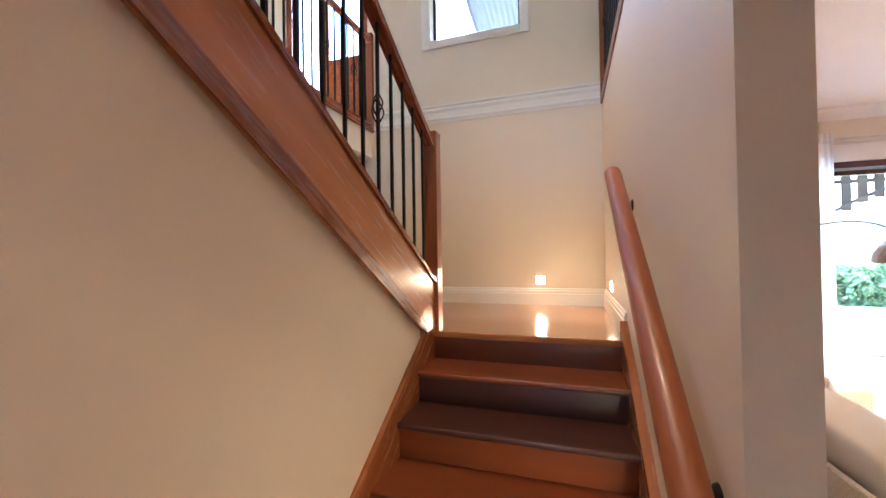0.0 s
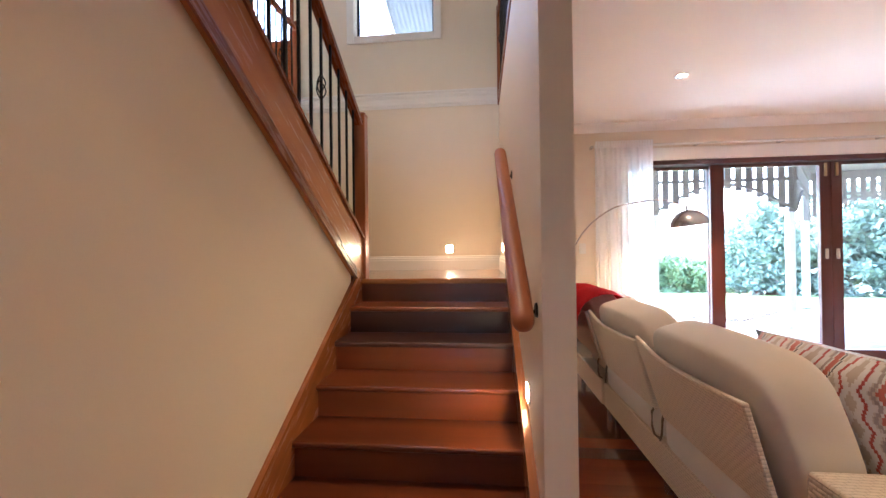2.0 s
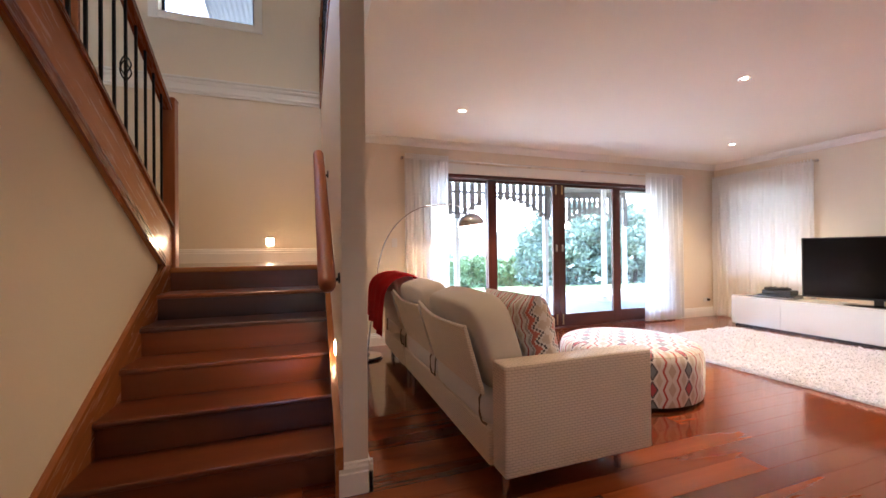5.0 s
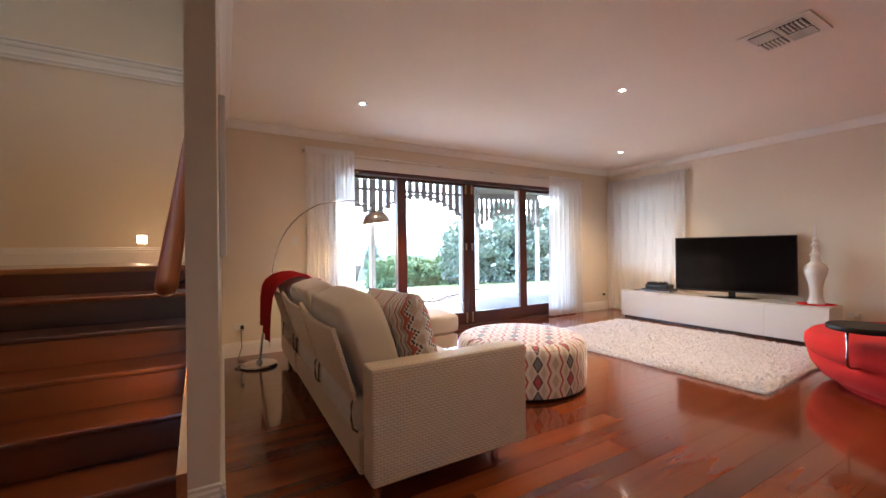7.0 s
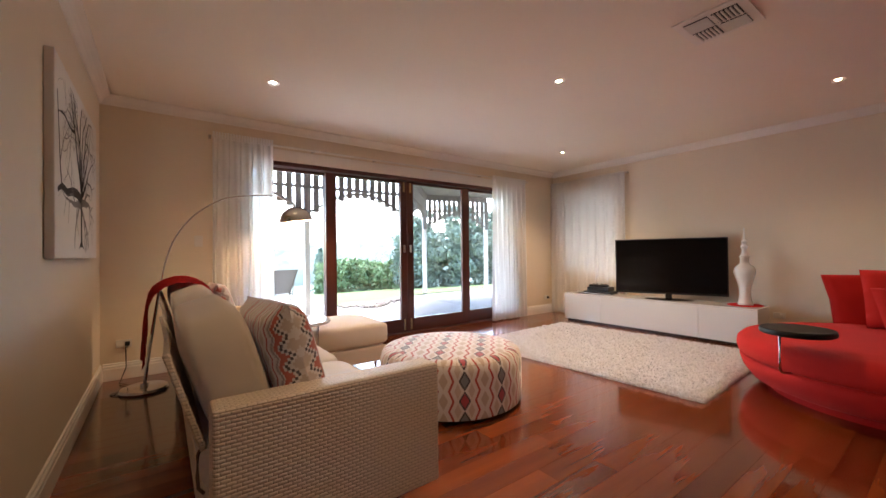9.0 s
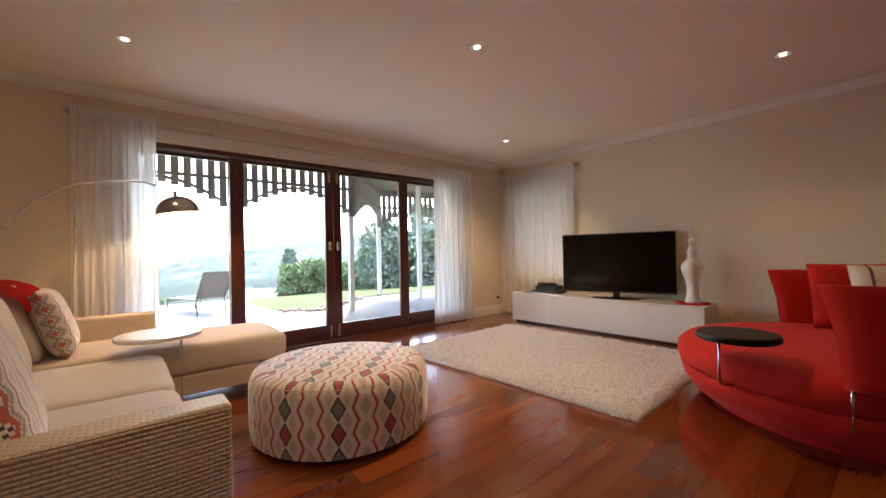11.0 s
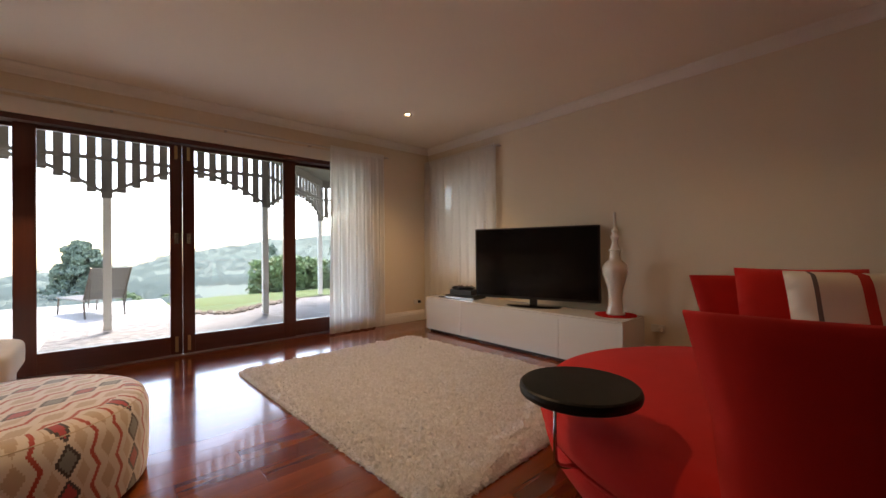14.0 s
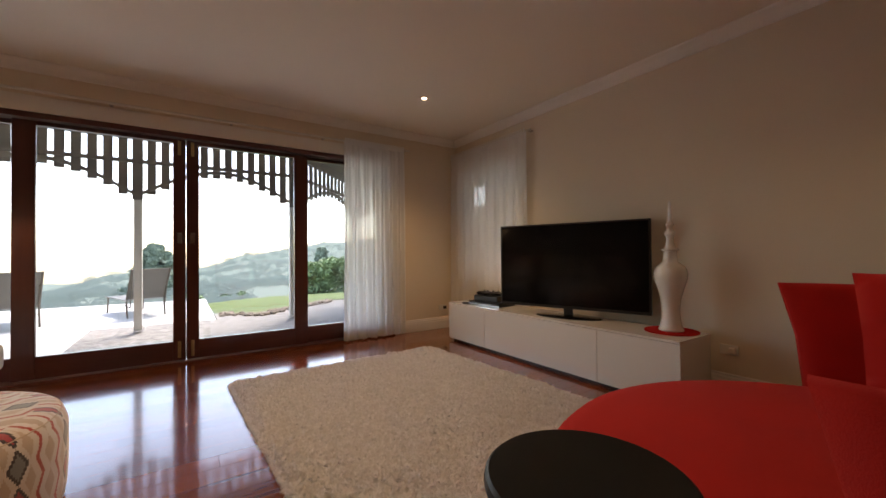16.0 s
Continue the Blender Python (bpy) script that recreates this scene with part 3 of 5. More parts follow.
# cream head board above the doors
single("trim_door_head", box(DX0 - 0.12, DX1 + 0.12, Y_DOOR - 0.016, Y_DOOR, DZ + 0.02, 2.375, 0.004), TRIM, "white timber head board above the doors", "trim", kind="structure")

# ---- stair ----
RISE, GO = 0.18, 0.2805
NOSE0 = 0.985
stair = thing("staircase", "varnished red hardwood staircase with closed risers", "staircase", kind="structure")
for i in range(5):
    y, z = NOSE0 + i * GO, (i + 1) * RISE
    bm = box(-0.735, 0.405, y, y + GO + 0.04, z - 0.032, z, 0.012, 3)
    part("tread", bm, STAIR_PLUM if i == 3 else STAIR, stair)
for i in range(6):
    y, z = NOSE0 + 0.028 + i * GO, i * RISE
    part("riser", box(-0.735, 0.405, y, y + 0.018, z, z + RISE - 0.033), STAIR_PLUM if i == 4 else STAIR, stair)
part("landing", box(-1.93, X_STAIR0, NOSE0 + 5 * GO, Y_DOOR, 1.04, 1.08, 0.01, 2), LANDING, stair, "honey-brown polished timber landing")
slope = RISE / GO
def rake(y):
    return RISE + (y - NOSE0) * slope
for x0, x1, y1 in ((X_LEFT, -0.722, 2.41), (0.392, X_STAIR0, 2.42)):
    part("side_string", prism([(0.86, 0.0), (0.86, rake(0.86) + 0.14), (y1, rake(y1) + 0.085), (y1, rake(y1) - 0.22), (1.3, 0.0)], "x", x0, x1), STRING, stair)

# upper flight, rising towards the hall
flight = thing("upper_flight", "varnished red hardwood upper stair flight with deep string", "staircase", kind="structure")
def upper_low(y):
    return 1.124 - 0.612 * (y - 2.225)
def upper_top(y):
    return 1.376 - 0.592 * (y - 2.42)
Y_UP = -0.85
part("outer_string", prism([(2.225, upper_low(2.225) - 0.012), (2.42, 1.085), (2.42, upper_top(2.42)), (Y_UP, upper_top(Y_UP)), (Y_UP, upper_low(Y_UP))], "x", -0.748, -0.712), STRING_UP, flight)
part("string_cap", prism([(2.41, upper_top(2.41)), (2.41, upper_top(2.41) + 0.03), (Y_UP, upper_top(Y_UP) + 0.03), (Y_UP, upper_top(Y_UP))], "x", -0.775, -0.698), RAIL_UP, flight)
part("string_bead", prism([(2.225, upper_low(2.225) - 0.03), (2.225, upper_low(2.225) + 0.045), (Y_UP, upper_low(Y_UP) + 0.045), (Y_UP, upper_low(Y_UP) - 0.03)], "x", -0.70, -0.7115), RAIL_UP, flight)
for i in range(10):
    y, z = 2.42 - i * 0.29, 1.08 + (i + 1) * RISE
    part("tread", box(-1.92, -0.752, y - 0.31, y, z - 0.032, z, 0.01), STAIR, flight)
    part("riser", box(-1.92, -0.752, y - 0.04, y - 0.022, z - RISE, z - 0.033), STAIR, flight)

def baluster(parent, x, y, z0, z1, basket=False):
    bm = box(x - 0.007, x + 0.007, y - 0.007, y + 0.007, z0, z1)
    b = part("baluster", bm, IRON, parent, "square black iron baluster")
    if basket:
        mid = z0 + (z1 - z0) * 0.52
        cage = bmesh.new()
        for k in range(4):
            a0 = math.pi / 2 * k
            pts = []
            for j in range(9):
                s = j / 8
                r = 0.006 + 0.026 * math.sin(math.pi * s)
                pts.append((x + r * math.cos(a0 + 2.2 * s), y + r * math.sin(a0 + 2.2 * s), mid - 0.07 + 0.14 * s))
            tube(pts, 0.0042, 5, cage)
        part("basket", cage, IRON, b)
        bm = bmesh.new()

balustrade = thing("stair_balustrade", "stained timber handrail on black iron balusters", "balustrade", at=(0, 0, 0))
rail_y = lambda y: 2.32 - 0.598 * (y - 2.40)
part("newel", box(-0.785, -0.69, 2.405, 2.50, 1.04, 2.375, 0.006), POSTWOOD, balustrade)
part("newel_cap", box(-0.79, -0.685, 2.40, 2.505, 2.365, 2.395, 0.014, 3), POSTWOOD, balustrade)
part("handrail", put(prism([(-0.032, -0.032), (0.032, -0.032), (0.034, 0.006), (0.022, 0.03), (-0.022, 0.03), (-0.034, 0.006)], "y", 0, 3.85), Matrix.Translation((-0.737, 2.41, rail_y(2.41))) @ Matrix.Rotation(radians(180 ), 4, "Z") @ Matrix.Rotation(math.atan(0.598), 4, "X")), RAIL_UP, balustrade)
for k in range(22):
    y = 2.275 - 0.145 * k
    baluster(balustrade, -0.737, y, upper_top(y) + 0.02, rail_y(y) - 0.025, k % 4 == 0 and k > 0)

# galleries upstairs on both sides of the void
for name, x, y0 in (("gallery_balustrade", -1.93, -0.85), ("gallery_balustrade", X_STAIR0 + 0.02, -0.45)):
    g = thing(name, "timber handrail and black iron balusters along the upper floor", "balustrade", at=(0, 0, 0), group="gallery balustrades")
    part("fascia", box(x - 0.03, x + 0.03, y0, Y_DOOR - 0.002, 2.925, 3.01, 0.004), RAIL, g)
    part("handrail", box(x - 0.03, x + 0.03, y0, Y_DOOR - 0.002, 3.90, 3.95, 0.012, 3), RAIL, g)
    part("half_newel", box(x - 0.035, x + 0.035, Y_DOOR - 0.05, Y_DOOR - 0.001, 2.93, 4.02, 0.006), POSTWOOD, g)
    for k in range(38):
        yy = Y_DOOR - 0.14 - 0.112 * k
        if yy > y0:
            baluster(g, x, yy, 3.01, 3.90, k % 4 == 2)
single("wall_upstairs", box(2.4, 2.5, Y_BACK, Y_DOOR, UPPER, ROOF), WALL, "cream painted wall upstairs", "wall", kind="structure")

# wall handrail
wallrail = thing("wall_handrail", "round varnished timber handrail on black brackets", "handrail")
def on_rail(u):
    return 0.362, 0.855 + 1.515 * u, 1.008 + 1.022 * u
ends = [(0.0, 0.018), (0.006, 0.033), (0.016, 0.041), (0.03, 0.043)]
run_ = ends + [(0.03 + 0.94 * k / 10, 0.043) for k in range(1, 10)] + [(1 - u, r) for u, r in ends[::-1]]
part("rail", tube([on_rail(u) for u, r in run_], [r for u, r in run_], 18), RAIL_WALL, wallrail, smooth=True)
for s in (0.10, 0.84):
    _, y, z = on_rail(s)
    part("bracket", tube([(0.365, y, z - 0.036), (0.378, y, z - 0.068), (0.405, y, z - 0.075), (0.429, y, z - 0.06)], 0.008, 8), IRON, wallrail)
    part("rose", put(lathe([(0, 0), (0.03, 0), (0.026, 0.008), (0, 0.01)], 16), Matrix.Translation((0.43, y, z - 0.06)) @ Matrix.Rotation(radians(-90), 4, "Y")), IRON, wallrail)

# step lights: square glowing recesses
def step_light(at, turn):
    s = thing("step_light", "small square warm recessed step light, lit", "wall light", at, turn, "step lights")
    part("bezel", box(-0.045, 0.045, -0.008, 0.0, -0.045, 0.045, 0.003), PLASTIC, s)
    part("lens", box(-0.034, 0.034, -0.011, -0.006, -0.034, 0.034), LED, s)
step_light((-0.145, Y_DOOR, 1.315), 0)
step_light((X_STAIR0, 3.2, 1.315), -90)
step_light((X_STAIR0, 1.30, 0.62), -90)

# windows
win = thing("window_1", "white framed upper stair window", "window", kind="structure")
part("architrave", box(-1.32, -1.235, Y_DOOR - 0.018, Y_DOOR - 0.001, 3.72, 5.08, 0.004), TRIM, win)
part("architrave", box(-0.295, -0.21, Y_DOOR - 0.018, Y_DOOR - 0.001, 3.72, 5.08, 0.004), TRIM, win)
part("architrave", box(-1.233, -0.297, Y_DOOR - 0.018, Y_DOOR - 0.001, 3.72, 3.805, 0.004), TRIM, win)
for b in ((-1.23, -1.205, 3.93, 3.97, 3.81, 5.0), (-0.325, -0.30, 3.93, 3.97, 3.81, 5.0), (-1.205, -0.325, 3.93, 3.97, 3.81, 3.845)):
    part("window_frame", box(*b), IRON, win)
pn = part("pane", box(-1.205, -0.325, 3.948, 3.952, 3.845, 5.0), GLASS, win)
pn.visible_shadow = False
win2 = thing("window_2", "tall window behind a sheer curtain", "window", kind="structure")
for b in ((X_TV + 0.06, X_TV + 0.11, WY0, WY0 + 0.05, WZ0, WZ1), (X_TV + 0.06, X_TV + 0.11, WY1 - 0.05, WY1, WZ0, WZ1), (X_TV + 0.06, X_TV + 0.11, WY0 + 0.05, WY1 - 0.05, WZ0, WZ0 + 0.05), (X_TV + 0.06, X_TV + 0.11, WY0 + 0.05, WY1 - 0.05, WZ1 - 0.05, WZ1)):
    part("window_frame", box(*b, 0.003), TRIM, win2)
pn = part("pane", box(X_TV + 0.083, X_TV + 0.087, WY0 + 0.05, WY1 - 0.05, WZ0 + 0.05, WZ1 - 0.05), GLASS, win2)
pn.visible_shadow = False
gdoor = thing("door_2", "stained timber glazed door upstairs, closed", "glazed door", kind="structure")
for b in ((-3.1, -3.02, UPPER, 5.0), (-2.05, -1.97, UPPER, 5.0), (-2.62, -2.5, UPPER, 5.0)):
    part("stile", box(b[0], b[1], 3.86, 3.92, b[2], b[3], 0.004), RAIL, gdoor)
for x0, x1 in ((-3.02, -2.62), (-2.5, -2.05)):
    part("top_rail", box(x0, x1, 3.86, 3.92, 4.9, 5.0), RAIL, gdoor)
    pn = part("pane", box(x0, x1, 3.888, 3.892, 3.0, 4.9), GLASS, gdoor)
    pn.visible_shadow = False
part("bottom_rail", box(-2.5, -2.05, 3.86, 3.92, UPPER, 3.85), RAIL, gdoor)
part("bottom_rail", box(-3.02, -2.62, 3.86, 3.92, UPPER, 3.06), RAIL, gdoor)

# ---- curtains ----
def curtain(name, x0, x1, y, z0, z1, folds, label, axis="x", flare=0.0):
    c = thing(name, label, "curtain", group="sheer curtains")
    bm = bmesh.new()
    n, rows = folds * 10, 14
    grid = []
    for r in range(rows + 1):
        s = r / rows
        z = z1 + (z0 - z1) * s
        amp = 0.010 + 0.016 * s
        line = []
        for k in range(n + 1):
            u = k / n
            w = (x1 - x0) * (1 + flare * s)
            a = x0 + w * u - (x1 - x0) * flare * s * 0.5
            ph = 2 * math.pi * folds * u
            d = amp * math.sin(ph + 0.7 * math.sin(2.1 * s + 5 * u)) + 0.018 * math.sin(ph * 0.37 + 2 * s) * s
            a += 0.012 * math.sin(ph * 0.5 + 3 * s)
            line.append(bm.verts.new((a, y + d, z) if axis == "x" else (y + d, a, z)))
        grid.append(line)
    for r in range(rows):
        for k in range(n):
            bm.faces.new((grid[r][k], grid[r][k + 1], grid[r + 1][k + 1], grid[r + 1][k]))
    part("cloth", bm, SHEER, c, smooth=True)
    bm = bmesh.new()
    for k in range(folds * 2):
        a = x0 + (x1 - x0) * (k + 0.5) / (folds * 2)
        if axis == "x":
            box(a - 0.011, a + 0.011, y - 0.022, y - 0.012, z1 - 0.045, z1 + 0.03, 0.004, 1, bm)
        else:
            box(y - 0.022, y - 0.012, a - 0.011, a + 0.011, z1 - 0.045, z1 + 0.03, 0.004, 1, bm)
    part("pleat_heading", bm, SHEER, c)
curtain("sheer_curtain", 1.44, 2.035, 3.73, 0.02, 2.415, 11, "gathered white sheer curtain beside the sliding doors", "x", 0.08)
curtain("sheer_curtain", 5.43, 6.23, 3.73, 0.02, 2.395, 14, "gathered white sheer curtain beside the sliding doors", "x", 0.02)
curtain("sheer_curtain", 2.34, 3.79, 7.03, 0.03, 2.41, 18, "drawn white sheer curtain over the side window", "y")
rod = thing("curtain_rod", "slim white curtain track above the doors", "curtain rod")
part("rod", tube([(1.44, 3.745, 2.395), (6.32, 3.745, 2.395)], 0.013, 8), PLASTIC, rod, smooth=True)
for x in (1.42, 2.50, 3.32, 4.26, 5.20, 6.26):
    part("bracket", box(x - 0.012, x + 0.012, 3.745, Y_DOOR, 2.38, 2.41, 0.003), CHROME, rod)
rod2 = thing("curtain_rod", "slim white curtain track above the side window", "curtain rod")
part("rod", tube([(7.05, 2.30, 2.415), (7.05, 3.79, 2.415)], 0.013, 8), PLASTIC, rod2, smooth=True)
part("bracket", box(7.05, X_TV, 2.32, 2.35, 2.405, 2.425), CHROME, rod2)

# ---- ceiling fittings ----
# fixture modelled for the added, unseen stair light
d = thing("downlight", "unseen recessed downlight added to warm the stair, lit", "downlight", (-0.35, 1.6, ROOF), 0, "ceiling downlights")
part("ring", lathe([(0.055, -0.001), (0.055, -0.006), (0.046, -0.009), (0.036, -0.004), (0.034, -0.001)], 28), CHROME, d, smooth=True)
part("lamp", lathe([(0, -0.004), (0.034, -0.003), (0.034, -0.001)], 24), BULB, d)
# the last fitting is unseen, inferred from the grid of the other four
LIGHTS = ((1.80, 2.65), (3.84, 1.20), (5.92, 2.70), (5.88, -0.25), (1.80, -0.25))
for x, y in LIGHTS:
    d = thing("downlight", "recessed halogen downlight with a satin metal ring, lit", "downlight", (x, y, CEIL), 0, "ceiling downlights")
    part("ring", lathe([(0.05, -0.001), (0.05, -0.006), (0.042, -0.009), (0.033, -0.004), (0.024, -0.002)], 28), CHROME, d, smooth=True)
    part("lamp", lathe([(0, -0.004), (0.021, -0.003), (0.022, -0.0015)], 24), BULB, d)
vent = thing("ceiling_vent", "square white four-way ceiling air vent", "ceiling vent", (3.97, 0.045, CEIL), 0)
part("frame", prism([(-0.2, -0.2), (0.2, -0.2), (0.2, 0.2), (-0.2, 0.2)], "z", -0.012, -0.001), TRIM, vent)
for qx, qy, along in ((-1, -1, "x"), (1, -1, "y"), (-1, 1, "y"), (1, 1, "x")):
    cx, cy = qx * 0.08, qy * 0.08
    part("backing", box(cx - 0.07, cx + 0.07, cy - 0.07, cy + 0.07, -0.016, -0.0125), BLACK, vent)
    for k in range(6):
        o = -0.058 + 0.0232 * k
        if along == "x":
            b = box(cx - 0.07, cx + 0.07, cy + o - 0.005, cy + o + 0.005, -0.026, -0.0165)
        else:
            b = box(cx + o - 0.005, cx + o + 0.005, cy - 0.07, cy + 0.07, -0.026, -0.0165)
        part("slat", b, TRIM, vent)

# ---- furniture ----
def uv_box(bm, scale=1.0):
    """A uv map in metres by the face's main direction."""
    layer = bm.loops.layers.uv.verify()
    bm.normal_update()
    for f in bm.faces:
        n = f.normal
        a = max(range(3), key=lambda i: abs(n[i]))
        for l in f.loops:
            c = l.vert.co
            l[layer].uv = ((c.y, c.z), (c.x, c.z), (c.x, c.y))[a]
    return bm


sofa = thing("sofa", "beige woven-cane corner sofa with linen cushions and a chaise", "sofa", (0, 0, 0))
X0S, X1S, YA, YM, YE = 1.11, 1.985, 0.53, 2.45, 3.42
part("near_arm", uv_box(box(X0S + 0.022, X1S + 0.036, YA, YA + 0.135, 0.115, 0.645, 0.014, 3)), WICKER, sofa, "woven cane arm")
part("base", uv_box(box(X0S + 0.005, X1S - 0.02, YA + 0.136, YM, 0.115, 0.30, 0.012)), WICKER, sofa, "woven cane base")
part("chaise_base", uv_box(box(X0S + 0.005, 2.78, YM + 0.02, YE - 0.135, 0.115, 0.26, 0.012)), LINEN, sofa)
part("chaise_back", uv_box(box(X0S - 0.004, X0S + 0.02, YM + 0.025, YE - 0.136, 0.115, 0.30, 0.008)), WICKER, sofa, "woven cane base")
part("far_arm", uv_box(box(X0S, X1S, YE - 0.134, YE, 0.115, 0.645, 0.014, 3)), WICKER, sofa, "woven cane arm")
for k in range(2):
    w = (YM - YA - 0.14) / 2
    s = put(puff(0.86, w - 0.005, 0.19, 0.2), Matrix.Translation((1.545, YA + 0.14 + w * (k + 0.5), 0.375)))
    part("seat_cushion", s, SEATCLOTH, sofa, smooth=True)
part("chaise_cushion", put(puff(1.62, YE - YM - 0.16, 0.22, 0.2, 36), Matrix.Translation((2.03, (YM + YE - 0.14) / 2 + 0.005, 0.365))), LINEN, sofa, "pale linen chaise cushion", smooth=True)
def back_panel(y0, y1):
    """A leaning cane panel with a rounded upper corner, in local y and height."""
    pts = [(y0 + 0.02, 0.44), (y1 - 0.02, 0.44)]
    n = 14
    for k in range(n + 1):
        s = k / n
        pts.append((y1 - (y1 - y0) * s, 0.80 + 0.065 * max(0, 1 - 2.6 * s) ** 2 + 0.03 * s ** 3))
    bm = prism(pts, "x", 0, 0.022)
    bmesh.ops.bevel(bm, geom=bm.edges[:], offset=0.005, segments=1, affect="EDGES")
    lean = Matrix.Translation((X0S + 0.045, 0, 0.30)) @ Matrix.Rotation(radians(-17), 4, "Y") @ Matrix.Translation((0, 0, -0.30))
    return uv_box(put(bm, lean))
for y0, y1 in ((0.72, 1.53), (1.57, 2.40), (2.52, 3.26)):
    part("back_panel", back_panel(y0, y1), WICKER, sofa, "leaning woven cane back panel")
    for end, way in ((y0, 1), (y1, -1)):
        part("strap", tube([(X0S + 0.006, end + 0.03 * way, 0.45), (X0S - 0.004, end + 0.04 * way, 0.42), (X0S - 0.006, end + 0.036 * way, 0.35), (X0S - 0.004, end + 0.012 * way, 0.314), (X0S + 0.01, end - 0.015 * way, 0.306)], 0.006, 8), PIPING, sofa, "brown back hinge loop", smooth=True)
for i, (y0, y1) in enumerate(((0.69, 1.54), (1.56, 2.42), (2.50, 3.27))):
    c = puff(0.245, y1 - y0, 0.515, 0.33, 44, 26, 0.006, i * 3.0)
    put(c, Matrix.Translation((X0S + 0.103, (y0 + y1) / 2, 0.687)) @ Matrix.Rotation(radians(-17), 4, "Y"))
    part("back_cushion", c, LINEN, sofa, smooth=True)
for y in (0.62, 1.6, 2.36, 2.54, 3.3):
    for x in (X0S + 0.07, X1S - 0.12):
        part("leg", tube([(x, y, 0.0), (x, y, 0.116)], 0.02, 12), CHROME, sofa, "short metal leg")
for x in (2.70,):
    for y in (2.55, 3.2):
        part("leg", tube([(x, y, 0.0), (x, y, 0.116)], 0.014, 12), CHROME, sofa, "short metal leg")


def throw_cushion(w, d, h, at, rot, mat, label):
    bm = bmesh.new()
    n = 16
    layer = bm.loops.layers.uv.verify()
    grids = []
    for side in (1, -1):
        g = []
        for i in range(n + 1):
            row = []
            for j in range(n + 1):
                u, v = -1 + 2 * i / n, -1 + 2 * j / n
                bulge = ((1 - u ** 4) * (1 - v ** 4)) ** 0.45
                pinch = 1 - 0.07 * (1 - abs(u * v)) * (abs(u) ** 3 + abs(v) ** 3) * 0.5
                row.append(bm.verts.new((w / 2 * u * pinch, d / 2 * v * pinch, side * h / 2 * bulge + 0.006 * noise.noise(Vector((u * 2, v * 2, side + w))))))
            g.append(row)
        grids.append(g)
        for i in range(n):
            for j in range(n):
                q = (g[i][j], g[i + 1][j], g[i + 1][j + 1], g[i][j + 1])
                f = bm.faces.new(q if side > 0 else q[::-1])
                for l in f.loops:
                    l[layer].uv = (l.vert.co.x + 0.235, l.vert.co.y + 0.06)
    bmesh.ops.remove_doubles(bm, verts=bm.verts[:], dist=0.002)
    ob = mesh_object("throw_cushion", bm, mat, True)
    ob.matrix_basis = pose(*at, *rot)
    tagged(ob, label, "cushion")
    return ob
throw_cushion(0.55, 0.52, 0.21, (1.435, 0.905, 0.70), (74, 0, 95), ZIGZAG_FINE, "zigzag patterned coral and grey cushion leaning on the sofa")
throw_cushion(0.46, 0.46, 0.17, (1.42, 2.80, 0.70), (72, 0, 92), ZIGZAG_FINE, "zigzag patterned coral and grey cushion on the chaise")

# red throw over the far back: its line across the back, in x and height
THROW_LINE = [(0.895, 0.38), (0.90, 0.50), (0.905, 0.64), (0.92, 0.78), (0.955, 0.87), (1.02, 0.93), (1.09, 0.963), (1.17, 0.968), (1.25, 0.945), (1.31, 0.89), (1.345, 0.80)]
bm = bmesh.new()
rows = []
n, m_ = 26, 14
for i in range(n + 1):
    s = i / n
    row = []
    for j in range(m_ + 1):
        v = j / m_
        y = 2.40 + 0.90 * v + 0.03 * math.sin(7 * s + 9 * v)
        run = s * (len(THROW_LINE) - 1)
        k_ = min(int(run), len(THROW_LINE) - 2)
        (xa, za), (xb, zb) = THROW_LINE[k_], THROW_LINE[k_ + 1]
        x, z = xa + (xb - xa) * (run - k_), za + (zb - za) * (run - k_)
        z += 0.10 * v * (1 - s) ** 3 + 0.012 * math.sin(13 * v + 6 * s)
        x += 0.016 * math.sin(22 * v + 4 * s) * (1 - s)
        row.append(bm.verts.new((x, y, z)))
    rows.append(row)
for i in range(n):
    for j in range(m_):
        bm.faces.new((rows[i][j], rows[i][j + 1], rows[i + 1][j + 1], rows[i + 1][j]))
bmesh.ops.solidify(bm, geom=bm.faces[:], thickness=0.042)
single("throw_blanket", bm, THROW, "red knitted throw draped over the sofa back", "throw", smooth=True)

# pouf
pouf = thing("pouf", "round zigzag patterned upholstered pouf with a piped edge", "pouf", (2.878, 1.567, 0))
R, H = 0.556, 0.415
bm = bmesh.new()
layer = bm.loops.layers.uv.verify()
prof = [(R - 0.006, 0.03), (R, 0.08), (R + 0.004, 0.2), (R + 0.003, 0.33), (R - 0.002, H - 0.065), (R - 0.012, H - 0.035), (R - 0.032, H - 0.014), (R - 0.06, H - 0.003), (R - 0.09, H + 0.001)]
lathe(prof, 72, bm)
for f in bm.faces:
    f.smooth = True
    angs = [math.atan2(l.vert.co.y, l.vert.co.x) for l in f.loops]
    base = angs[0]
    for l, a in zip(f.loops, angs):
        while a - base > math.pi:
            a -= 2 * math.pi
        while a - base < -math.pi:
            a += 2 * math.pi
        l[layer].uv = (a * 0.5547, l.vert.co.z + 0.04)
part("side_cover", bm, ZIGZAG, pouf)
bm = bmesh.new()
layer = bm.loops.layers.uv.verify()
lathe([(R - 0.09, H + 0.001), (0.35, H + 0.012), (0.15, H + 0.018), (0, H + 0.019)], 72, bm)
for f in bm.faces:
    f.smooth = True
    for l in f.loops:
        c = l.vert.co
        l[layer].uv = (0.72 * c.x - 0.69 * c.y + 0.04, 0.69 * c.x + 0.72 * c.y)
